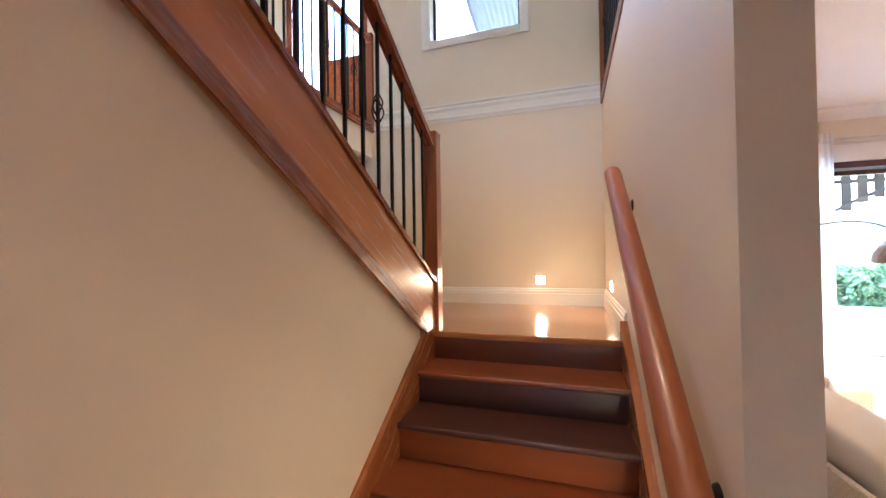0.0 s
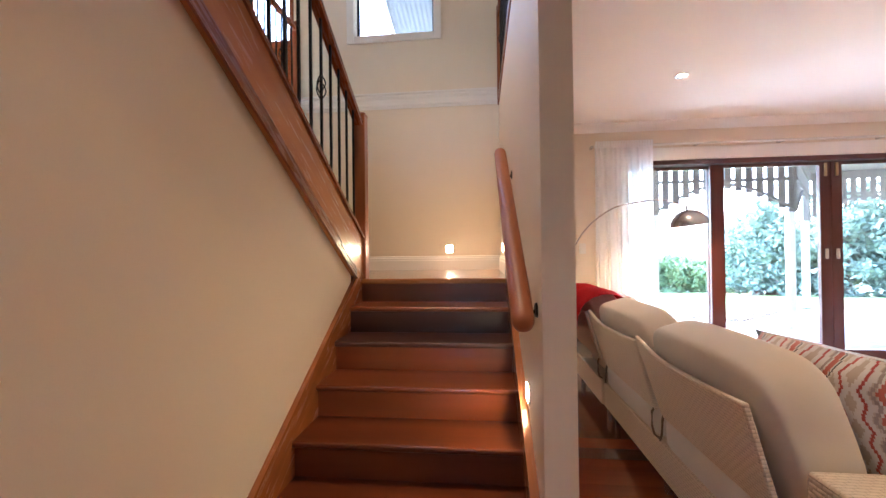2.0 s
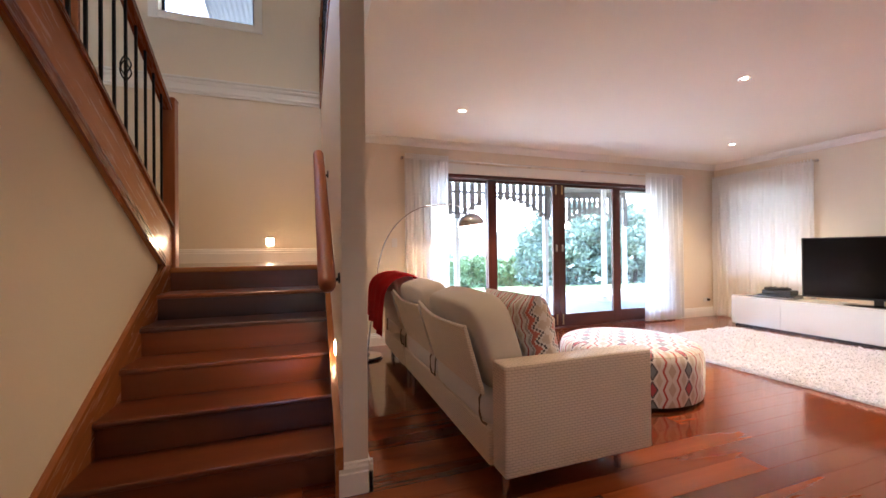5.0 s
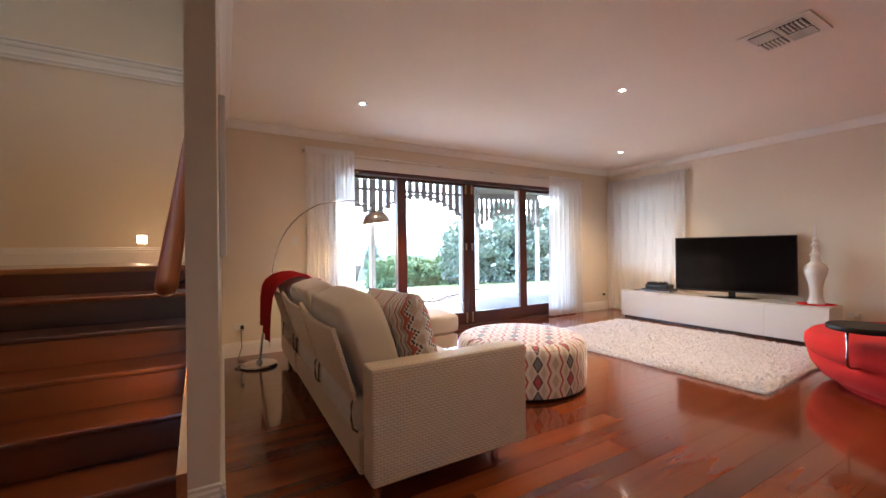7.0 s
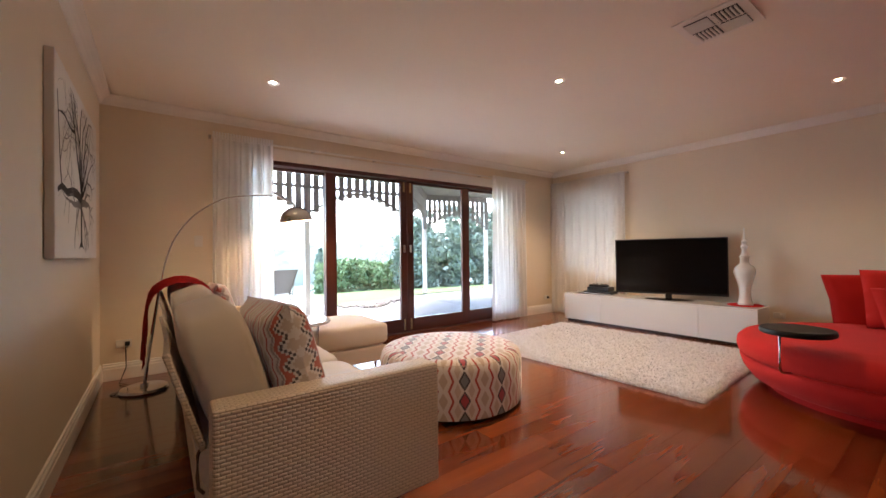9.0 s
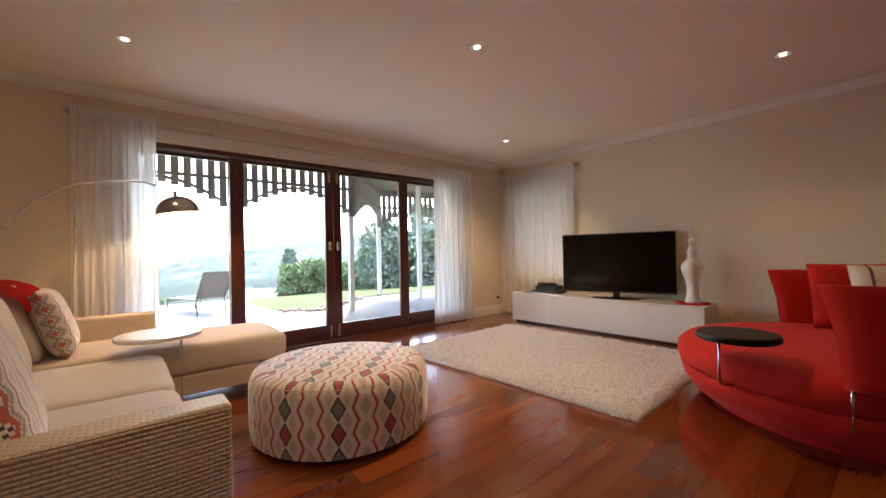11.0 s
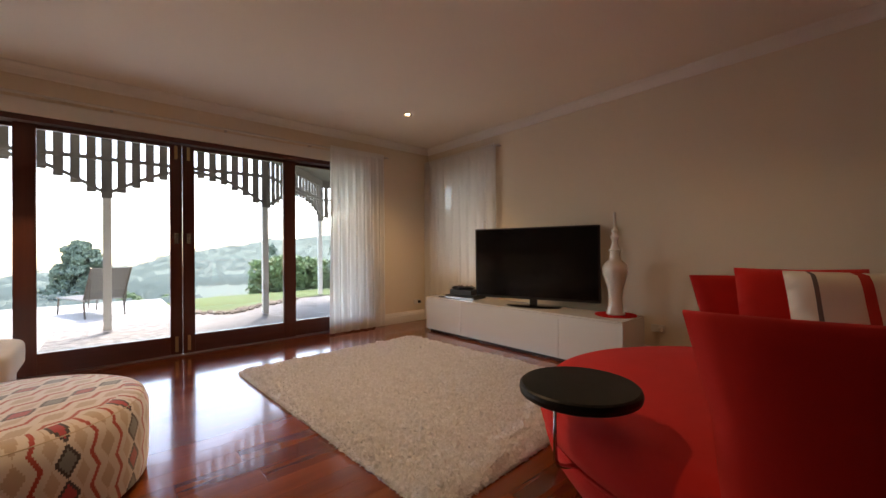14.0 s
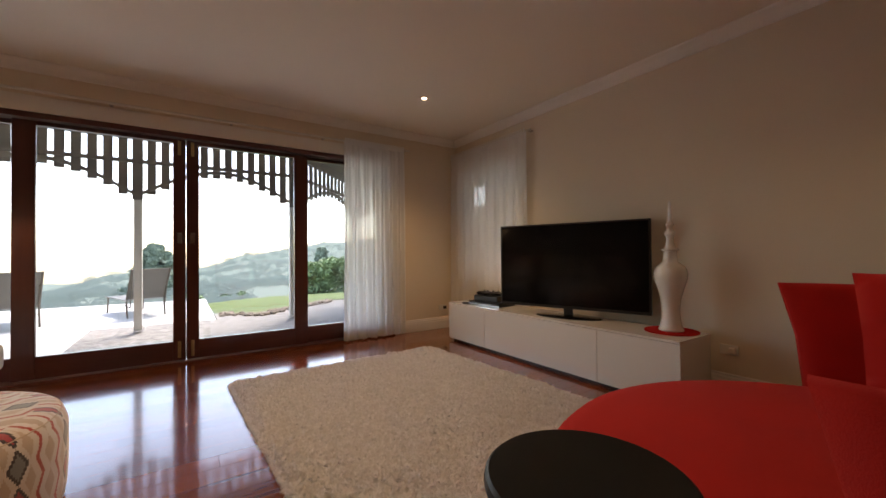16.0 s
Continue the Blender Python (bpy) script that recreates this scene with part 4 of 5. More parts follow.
part("top_cover", bm, ZIGZAG, pouf)
part("piping", put(tube([((R - 0.019) * math.cos(a), (R - 0.019) * math.sin(a), H - 0.026) for a in (2 * math.pi * k / 72 for k in range(73))], 0.002, 6), Matrix()), LINEN, pouf)
part("base", lathe([(0, 0), (R - 0.06, 0), (R - 0.06, 0.03), (0, 0.03)], 48), BLACK, pouf)

# small round side table beside the chaise
st = thing("side_table", "small white round side table on a slim steel leg", "side table", (1.96, 2.48, 0))
part("top", lathe([(0, 0.56), (0.243, 0.56), (0.25, 0.567), (0.25, 0.581), (0.243, 0.588), (0, 0.588)], 56), LACQUER, st, smooth=False)
part("leg", tube([(0.10, -0.10, 0.56), (0.11, -0.13, 0.545), (0.11, -0.13, 0.02)], 0.011, 12), CHROME, st)
part("foot", box(-0.10, 0.18, -0.16, 0.30, 0.0, 0.014, 0.005), CHROME, st)

# rug
rug = thing("shag_rug", "thick cream shag pile rug on the timber floor", "rug", (4.25, 0.27, 0), 2.3)
RX0, RX1, RY0, RY1 = 0.0, 1.94, 0.0, 2.54
bm = bmesh.new()
pts = []
for cx, cy, a0 in ((RX1 - 0.05, RY1 - 0.05, 0), (RX0 + 0.05, RY1 - 0.05, 90), (RX0 + 0.05, RY0 + 0.05, 180), (RX1 - 0.05, RY0 + 0.05, 270)):
    for k in range(5):
        a = radians(a0 + 22.5 * k)
        pts.append((cx + 0.05 * math.cos(a), cy + 0.05 * math.sin(a)))
part("backing", prism(pts, "z", 0.002, 0.016), BACKING, rug)
# a lumpy bed of pile, with bunches of yarn ends standing out of it
def pile_height(x, y):
    n = 0.45 * noise.noise(Vector((x * 13, y * 13, 0.3))) + 0.9 * noise.noise(Vector((x * 40, y * 40, 1.7))) + 0.8 * noise.noise(Vector((x * 95, y * 95, 5.2)))
    edge = min(1.0, min(x - RX0, RX1 - x, y - RY0, RY1 - y) / 0.045)
    return (0.038 + 0.022 * n) * max(0.0, edge) ** 0.5 + 0.006
bm = bmesh.new()
gx, gy = 400, 520
rows = [[None] * (gy + 1) for _ in range(gx + 1)]
for i in range(gx + 1):
    for j in range(gy + 1):
        x, y = RX0 + (RX1 - RX0) * i / gx, RY0 + (RY1 - RY0) * j / gy
        rows[i][j] = bm.verts.new((x, y, pile_height(x, y)))
for i in range(gx):
    for j in range(gy):
        bm.faces.new((rows[i][j], rows[i + 1][j], rows[i + 1][j + 1], rows[i][j + 1]))
part("pile_bed", bm, BACKING, rug, smooth=True)
rng = np.random.default_rng(4)
T, EACH = 20000, 5
tx = rng.uniform(RX0 + 0.006, RX1 - 0.006, T)
ty = rng.uniform(RY0 + 0.006, RY1 - 0.006, T)
tz = np.array([pile_height(a_, b_) for a_, b_ in zip(tx.tolist(), ty.tolist())]) - 0.006
sweep = rng.uniform(0, 2 * np.pi, T)
tilt = rng.uniform(0.009, 0.020, T)
N = T * EACH
px, py = np.repeat(tx, EACH) + rng.normal(0, 0.0035, N), np.repeat(ty, EACH) + rng.normal(0, 0.0035, N)
la = np.repeat(sweep, EACH) + rng.normal(0, 0.75, N)
lean = np.repeat(tilt, EACH) * rng.uniform(0.6, 1.3, N)
wd = 0.0024
base = np.stack([px, py, np.repeat(tz, EACH)], 1)
side = np.stack([-np.sin(la) * wd, np.cos(la) * wd, rng.normal(0, 0.0008, N)], 1)
top = base + np.stack([np.cos(la) * lean, np.sin(la) * lean, np.repeat(rng.uniform(0.006, 0.017, T), EACH) * rng.uniform(0.8, 1.15, N)], 1)
# yarn ends spilling over the rim
M = 20000
u = rng.uniform(0, 1, M)
w_, h_ = RX1 - RX0, RY1 - RY0
run = u * 2 * (w_ + h_)
ex = np.where(run < w_, RX0 + run, np.where(run < w_ + h_, RX1, np.where(run < 2 * w_ + h_, RX1 - (run - w_ - h_), RX0)))
ey = np.where(run < w_, RY0, np.where(run < w_ + h_, RY0 + run - w_, np.where(run < 2 * w_ + h_, RY1, RY1 - (run - 2 * w_ - h_))))
ox = np.where(ex <= RX0 + 1e-6, -1.0, np.where(ex >= RX1 - 1e-6, 1.0, 0.0))
oy = np.where(ey <= RY0 + 1e-6, -1.0, np.where(ey >= RY1 - 1e-6, 1.0, 0.0))
eb = np.stack([ex - ox * 0.02, ey - oy * 0.02, rng.uniform(0.008, 0.03, M)], 1)
es = np.stack([rng.normal(0, wd, M), rng.normal(0, wd, M), np.zeros(M)], 1)
et = eb + np.stack([ox * rng.uniform(0.010, 0.026, M) + rng.normal(0, 0.006, M), oy * rng.uniform(0.010, 0.026, M) + rng.normal(0, 0.006, M), rng.uniform(-0.026, 0.004, M)], 1)
et[:, 2] = np.maximum(et[:, 2], 0.004)
base, side, top = np.concatenate([base, eb]), np.concatenate([side, es]), np.concatenate([top, et])
N = N + M
verts = np.concatenate([base - side, base + side, top + side * 0.8, top - side * 0.8]).tolist()
idx = np.arange(N)
faces = np.stack([idx, idx + N, idx + 2 * N, idx + 3 * N], 1).tolist()
me = bpy.data.meshes.new("loose_yarn")
me.from_pydata(verts, [], faces)
me.materials.append(PILE)
pile = new("loose_yarn", me)
pile.parent = rug
pile["kind"] = "stuff"

# low television cabinet
CX0, CX1, CY0, CY1, CZ = 6.52, 6.97, 0.53, 3.15, 0.455
cab = thing("tv_cabinet", "long low glossy white television cabinet", "cabinet", (0, 0, 0))
part("body", box(CX0 + 0.019, CX1, CY0, CY1, 0.03, CZ - 0.017, 0.002), LACQUER, cab)
part("top", box(CX0, CX1, CY0 - 0.001, CY1 + 0.001, CZ - 0.016, CZ, 0.002), LACQUER, cab)
part("plinth", box(CX0 + 0.05, CX1 - 0.02, CY0 + 0.03, CY1 - 0.03, 0.0, 0.03), BLACK, cab)
for y0, y1 in ((CY0, 1.138), (1.142, 2.488), (2.492, CY1)):
    part("door", box(CX0, CX0 + 0.018, y0, y1, 0.032, CZ - 0.019, 0.002), LACQUER, cab)

# television, turned a little from the wall
tv_c = ((6.541 + 6.955) / 2, (2.239 + 0.936) / 2)
tv_turn = math.degrees(math.atan2(6.955 - 6.541, 2.239 - 0.936))
tv = thing("television", "large flat black television, switched off, on the cabinet", "television", (tv_c[0], tv_c[1], CZ), tv_turn)
part("casing", box(0.0, 0.035, -0.684, 0.684, 0.075, 0.857, 0.006), BLACK, tv)
part("bezel", box(-0.006, -0.0005, -0.684, 0.684, 0.075, 0.857, 0.002), BLACK, tv)
part("screen", box(-0.008, -0.0065, -0.668, 0.668, 0.10, 0.842), SCREEN, tv, "glossy dark screen")
part("stand_neck", box(0.008, 0.026, -0.04, 0.04, 0.01, 0.076), BLACK, tv)
part("stand_foot", put(lathe([(0, 0), (0.30, 0), (0.305, 0.005), (0.29, 0.011), (0.08, 0.018), (0, 0.019)], 40), Matrix.Scale(0.42, 4, (1, 0, 0))), SCREEN, tv, "glossy black oval foot", smooth=True)

# player and game things on the cabinet
pl = thing("disc_player", "black disc player with a chrome front edge", "media player", (6.74, 2.62, CZ), 8)
part("body", box(-0.14, 0.14, -0.22, 0.22, 0.004, 0.05, 0.004), BLACK, pl)
part("front_strip", box(-0.144, -0.1405, -0.22, 0.22, 0.008, 0.026), CHROME, pl)
box2 = thing("set_top_box", "small black set-top box on the disc player", "media player", (6.75, 2.62, CZ + 0.05), 8)
part("body", box(-0.12, 0.12, -0.17, 0.17, 0.002, 0.065, 0.006), BLACK, box2)
for k, (dx, dy) in enumerate(((-0.02, 0.07), (0.02, -0.05))):
    g = thing("game_controller", "black game controller lying on the box", "game controller", (6.74 + dx, 2.62 + dy, CZ + 0.116), 30 * k, "controllers")
    part("body", put(puff(0.09, 0.15, 0.04, 0.6, 20, 10), Matrix.Translation((0, 0, 0.02))), BLACK, g, smooth=True)
    for s in (-1, 1):
        part("grip", put(puff(0.10, 0.04, 0.038, 0.8, 14, 8), Matrix.Translation((-0.04, 0.06 * s, 0.02))), BLACK, g, smooth=True)
        part("stick", tube([(0.0, 0.03 * s, 0.036), (0.0, 0.03 * s, 0.05)], 0.009, 8), BLACK, g)
rem = single("remote_control", box(-0.02, 0.02, -0.085, 0.085, 0, 0.018, 0.006), BLACK, "slim black remote control on the cabinet", "remote control", (6.64, 2.90, CZ), 70)

# vase and its mat
VX, VY = 6.83, 0.73
mat_ob = thing("round_mat", "round red woven mat under the vase", "mat", (VX, VY, CZ))
part("disc", lathe([(0, 0), (0.178, 0), (0.18, 0.004), (0.178, 0.008), (0, 0.008)], 48), THROW, mat_ob)
vase = thing("lidded_vase", "tall white glazed vase with a spired turned lid", "vase", (VX, VY, CZ + 0.008))
part("body", lathe([(0, 0), (0.082, 0), (0.084, 0.012), (0.072, 0.03), (0.06, 0.09), (0.058, 0.16), (0.068, 0.24), (0.09, 0.32), (0.108, 0.38), (0.112, 0.42), (0.10, 0.462), (0.07, 0.492), (0.05, 0.505), (0.045, 0.53), (0.043, 0.575), (0.046, 0.585), (0, 0.585)], 40), CERAMIC, vase, smooth=True)
part("lid", lathe([(0, 0.586), (0.056, 0.586), (0.058, 0.596), (0.036, 0.612), (0.026, 0.65), (0.022, 0.68), (0.036, 0.705), (0.04, 0.72), (0.026, 0.738), (0.016, 0.752), (0.026, 0.768), (0.03, 0.78), (0.016, 0.796), (0.010, 0.82), (0.013, 0.86), (0.009, 0.90), (0.012, 0.93), (0.006, 0.95), (0, 0.952)], 32), CERAMIC, vase, "turned white spire lid", smooth=True)

# arc lamp
lamp = thing("arc_floor_lamp", "chrome arc floor lamp with a domed metal shade", "floor lamp", (0, 0, 0))
B, T_ = Vector((0.885, 3.30, 0)), Vector((2.135, 3.27, 0))
part("base", lathe([(0, 0), (0.17, 0), (0.175, 0.012), (0.165, 0.03), (0.03, 0.036), (0.03, 0.06), (0, 0.06)], 40, at=(B.x, B.y)), CHROME, lamp, smooth=False)
ctrl = [(0.0, 0.04), (0.04, 0.45), (0.092, 0.90), (0.125, 1.12), (0.185, 1.33), (0.30, 1.53), (0.46, 1.675), (0.58, 1.72), (0.76, 1.75), (0.87, 1.74), (1.0, 1.675)]
pts = [B.lerp(T_, u) + Vector((0, 0, z)) for u, z in ctrl]
smooth_pts = []
for i in range(len(pts) - 1):
    p0, p1, p2, p3 = pts[max(i - 1, 0)], pts[i], pts[i + 1], pts[min(i + 2, len(pts) - 1)]
    for k in range(6):
        s = k / 6
        smooth_pts.append(0.5 * ((2 * p1) + (p2 - p0) * s + (2 * p0 - 5 * p1 + 4 * p2 - p3) * s * s + (3 * p1 - p0 - 3 * p2 + p3) * s ** 3))
smooth_pts.append(pts[-1])
part("arm", tube(smooth_pts, 0.0075, 10), CHROME, lamp, "curved chrome arm", smooth=True)
part("lower_pole", tube(smooth_pts[:14], 0.013, 12), CHROME, lamp, smooth=True)
dome = [(0.165 * math.cos(a), 1.50 + 0.15 * math.sin(a)) for a in (radians(90) * k / 10 for k in range(11))]
dome[-1] = (0.0, 1.65)
inner = [(r * 0.965, z - 0.004) for r, z in dome[::-1]]
inner[0] = (0.0, 1.645)
tip = Matrix.Translation((T_.x, T_.y, 1.65)) @ Matrix.Rotation(radians(-8), 4, "Y") @ Matrix.Translation((0, 0, -1.65))
shade = part("shade", put(lathe(dome, 40), tip), STEEL, lamp, "polished domed shade", smooth=True)
part("shade_lining", put(lathe(inner, 40), tip), LACQUER, shade, smooth=True)
part("bulb", lathe([(0, 1.568), (0.022, 1.576), (0.026, 1.592), (0.015, 1.618), (0, 1.626)], 16, at=(T_.x, T_.y)), BULB, shade, "glowing warm bulb", smooth=True)
part("finial", tube([(T_.x, T_.y, 1.648), (T_.x, T_.y, 1.69)], 0.014, 12), CHROME, lamp)
part("cord", tube([(0.90, 3.30, 0.02), (0.72, 3.38, 0.006), (0.66, 3.3, 0.006), (0.74, 3.2, 0.006), (0.84, 3.42, 0.006), (0.70, 3.62, 0.01), (0.74, 3.75, 0.12), (0.735, 3.79, 0.30)], 0.004, 6), BLACK, lamp, "black power cord")

# wall plates
def wall_plate(name, at, turn, label, rocker):
    w = thing(name, label, "wall plate", at, turn)
    part("plate", box(-0.058, 0.058, -0.009, 0, -0.036, 0.036, 0.003), PLASTIC, w)
    if rocker:
        part("rocker", box(-0.012, 0.012, -0.014, -0.0095, -0.016, 0.016, 0.002), PLASTIC, w)
    else:
        part("plug", box(0.01, 0.045, -0.05, -0.0095, -0.02, 0.02, 0.006), BLACK if "black" in label else PLASTIC, w)
wall_plate("power_outlet", (0.72, Y_DOOR, 0.33), 0, "white double power outlet with a black plug", False)
wall_plate("power_outlet", (X_TV, 0.47, 0.33), -90, "white double power outlet with a plug", False)
wall_plate("power_outlet", (6.87, Y_DOOR, 0.29), 0, "white double power outlet with a black plug", False)
sw = thing("light_switch", "white upright light switch plate", "light switch", (1.32, Y_DOOR, 1.30))
part("plate", box(-0.036, 0.036, -0.009, 0, -0.058, 0.058, 0.003), PLASTIC, sw)
part("rocker", box(-0.012, 0.012, -0.014, -0.0095, -0.02, 0.02, 0.002), PLASTIC, sw)

# canvas with a printed tree
AY0, AY1, AZ0, AZ1 = 1.69, 3.19, 1.14, 2.165
art = thing("canvas_picture", "stretched canvas printed with a bare brown tree", "picture", (X_STAIR1 + 0.001, (AY0 + AY1) / 2, AZ0), 90)
# local x runs along the wall, local -y faces the room
W, Hh = AY1 - AY0, AZ1 - AZ0
part("canvas", box(-W / 2, W / 2, -0.04, 0, 0, Hh, 0.005), CANVAS, art)
rnd = random.Random(5)
bmi, bmp = bmesh.new(), bmesh.new()
FACE = -0.0412
def stroke(bm, x0, z0, x1, z1, w0, w1):
    d = Vector((x1 - x0, z1 - z0))
    if d.length < 1e-5:
        return
    nrm = Vector((-d.y, d.x)).normalized()
    vs = [bm.verts.new((x0 + nrm.x * w0, FACE, z0 + nrm.y * w0)), bm.verts.new((x0 - nrm.x * w0, FACE, z0 - nrm.y * w0)), bm.verts.new((x1 - nrm.x * w1, FACE, z1 - nrm.y * w1)), bm.verts.new((x1 + nrm.x * w1, FACE, z1 + nrm.y * w1))]
    bm.faces.new(vs)
def branch(x, z, ang, length, width, depth):
    steps = 4
    for _ in range(steps):
        na = ang + rnd.uniform(-0.30, 0.30)
        nx, nz = x + math.cos(na) * length / steps, z + math.sin(na) * length / steps
        if abs(nx) > W / 2 - 0.05 or not 0.03 < nz < Hh - 0.05:
            return
        stroke(bmi if depth < 3 else bmp, x, z, nx, nz, width, width * 0.86)
        x, z, width, ang = nx, nz, width * 0.86, na
        if depth < 5 and rnd.random() < 0.55:
            branch(x, z, ang + rnd.choice((-1, 1)) * rnd.uniform(0.5, 1.1), length * rnd.uniform(0.5, 0.8), width * 0.72, depth + 1)
    if depth < 5:
        branch(x, z, ang + rnd.uniform(-0.4, 0.4), length * 0.68, width * 0.8, depth + 1)
TX = 0.02
stroke(bmi, TX, 0.07, TX, 0.40, 0.030, 0.024)
for a in (-1, 1):
    stroke(bmi, TX, 0.10, TX + 0.09 * a, 0.06, 0.016, 0.004)
# heavy low boughs, then a fan of upright limbs
branch(TX, 0.37, math.pi * 0.93, 0.62, 0.034, 1)
branch(TX, 0.33, math.pi * 0.98, 0.30, 0.026, 3)
branch(TX, 0.36, math.pi * -0.06, 0.30, 0.028, 3)
branch(TX, 0.31, math.pi * -0.16, 0.30, 0.020, 3)
branch(TX, 0.40, math.pi * 0.16, 0.36, 0.022, 2)
branch(TX, 0.40, math.pi * 0.74, 0.56, 0.022, 1)
branch(TX, 0.40, math.pi * 0.62, 0.62, 0.022, 1)
branch(TX, 0.40, math.pi * 0.52, 0.60, 0.020, 1)
branch(TX, 0.40, math.pi * 0.42, 0.55, 0.018, 1)
branch(TX, 0.42, math.pi * 0.30, 0.40, 0.018, 2)
part("printed_tree", bmi, INK, art, "dark brown printed tree")
part("twig_print", bmp, INKPALE, art, "pale grey printed twigs")

# ---- round red sofa ----
SX, SY, SR = 5.40, -0.60, 0.95
red = thing("round_sofa", "large round red velvet sofa with wrap-around backs", "sofa", (SX, SY, 0))
part("plinth", lathe([(0, 0.0), (SR - 0.2, 0.0), (SR - 0.2, 0.06), (0, 0.06)], 48), RED, red)
part("base", lathe([(0, 0.06), (SR - 0.15, 0.06), (SR - 0.09, 0.085), (SR - 0.03, 0.17), (SR - 0.008, 0.245), (SR - 0.02, 0.262), (0, 0.262)], 72), RED, red, smooth=True)
part("seat", lathe([(0, 0.264), (SR - 0.025, 0.264), (SR, 0.285), (SR + 0.012, 0.33), (SR + 0.006, 0.385), (SR - 0.03, 0.422), (SR - 0.10, 0.440), (SR - 0.4, 0.448), (0, 0.45)], 72), RED, red, smooth=True)
part("seam", tube([((SR - 0.012) * math.cos(a), (SR - 0.012) * math.sin(a), 0.264) for a in (2 * math.pi * k / 72 for k in range(73))], 0.005, 6), RED, red)
def curved_back(a0, a1, z0, z1, r0, thick, flare):
    bm = bmesh.new()
    n, m2 = 22, 16
    rings = []
    for i in range(n + 1):
        s = i / n
        a = radians(a0 + (a1 - a0) * s)
        end = min(1, min(s, 1 - s) * 9 + 0.25) ** 0.6
        ring = []
        for k in range(m2):
            th = 2 * math.pi * k / m2
            ex = math.copysign(abs(math.cos(th)) ** 0.55, math.cos(th)) * thick / 2 * end
            ez = math.copysign(abs(math.sin(th)) ** 0.3, math.sin(th))
            z = (z0 + z1) / 2 + (z1 - z0) / 2 * ez
            h = (z - z0) / (z1 - z0)
            r = r0 + flare * h * h + ex * (1 - 0.35 * h)
            aa = a + math.copysign(0.085 * h * h, s - 0.5) * (abs(s - 0.5) * 2) ** 2
            ring.append(bm.verts.new((r * math.cos(aa), r * math.sin(aa), z)))
        rings.append(ring)
    for lo, hi in zip(rings, rings[1:]):
        for k in range(m2):
            j = (k + 1) % m2
            bm.faces.new((lo[k], hi[k], hi[j], lo[j]))
    bm.faces.new(rings[0])
    bm.faces.new(rings[-1][::-1])
    bmesh.ops.recalc_face_normals(bm, faces=bm.faces[:])
    return bm
for a0, a1, z1 in ((182.5, 252, 0.905), (262, 316, 0.93), (-36, 29, 0.89)):
    b = part("backrest", curved_back(a0, a1, 0.395, z1, SR + 0.01, 0.13, 0.02), RED, red, "flared red velvet backrest", smooth=True)
    for a in ((a0 + 1.6), (a1 - 8)):
        c, s = math.cos(radians(a)), math.sin(radians(a))
        part("bracket", tube([((SR + 0.02) * c, (SR + 0.02) * s, 0.41), ((SR + 0.035) * c, (SR + 0.035) * s, 0.385), ((SR + 0.04) * c, (SR + 0.04) * s, 0.36), ((SR + 0.04) * c, (SR + 0.04) * s, 0.22), ((SR + 0.025) * c, (SR + 0.025) * s, 0.2), ((SR - 0.02) * c, (SR - 0.02) * s, 0.195)], 0.0085, 10), CHROME, b, "bent chrome bracket", smooth=True)
tray = thing("swing_tray", "round black tray table on a bent chrome leg", "tray table", (4.515, -0.205, 0))
part("top", lathe([(0, 0.56), (0.19, 0.56), (0.201, 0.567), (0.204, 0.58), (0.201, 0.594), (0.194, 0.60), (0, 0.60)], 56), TRAYBLACK, tray, smooth=False)
part("leg", tube([(-0.01, 0.09, 0.56), (-0.01, 0.09, 0.30), (0.0, 0.082, 0.28), (0.02, 0.07, 0.272), (0.15, -0.02, 0.268)], 0.009, 10), CHROME, tray, smooth=True)
throw_cushion(0.58, 0.52, 0.22, (6.12, -0.62, 0.70), (74, 0, -68), RED, "plump red velvet cushion against the backrest")
throw_cushion(0.64, 0.50, 0.17, (5.95, -0.89, 0.71), (72, 0, -66), STRIPE, "cream cushion with red and dark stripes")
throw_cushion(0.45, 0.4, 0.16, (5.6, -1.1, 0.64), (70, 0, -20), RED, "small dark red cushion")

# ---- outside ----
GZ = -0.12
ground = single("ground", prism([(-40, 4.02), (40, 4.02), (40, 7.0), (4.35, 7.0), (4.35, 11.5), (-40, 11.5)], "z", GZ - 0.3, GZ), CONCRETE, "pale concrete terrace and yard", "ground", kind="structure")
single("gravel_strip", prism([(2.65, 4.1), (40, 4.1), (40, 9.3), (14, 9.3), (6.9, 9.05), (6.0, 8.5), (5.1, 7.85), (4.36, 8.2), (4.36, 7.35), (2.65, 7.4)], "z", GZ - 0.3, GZ + 0.012), GRAVEL, "coarse grey gravel beside the terrace", "gravel", kind="structure")
bm = bmesh.new()
near_edge = [bm.verts.new((x, y, GZ + 0.02)) for x, y in ((4.33, 10.2), (4.4, 8.0), (5.1, 7.7), (6.0, 8.3), (6.9, 8.9), (14, 9.2), (34, 10.0))]
far_edge = [bm.verts.new(p) for p in ((10.4, 36, -2.6), (11.2, 36, -2.6), (12.6, 36, -2.6), (14.4, 36, -2.6), (17, 36, -2.6), (26, 33, -2.4), (44, 26, -2.0))]
for a in range(6):
    bm.faces.new((near_edge[a], near_edge[a + 1], far_edge[a + 1], far_edge[a]))
bmesh.ops.subdivide_edges(bm, edges=bm.edges[:], cuts=12, use_grid_fill=True)
for v in bm.verts:
    v.co.z += 0.05 * noise.noise(v.co * 0.4)
single("lawn", bm, LAWN, "green lawn sloping away beyond the terrace", "lawn", kind="structure", smooth=True)
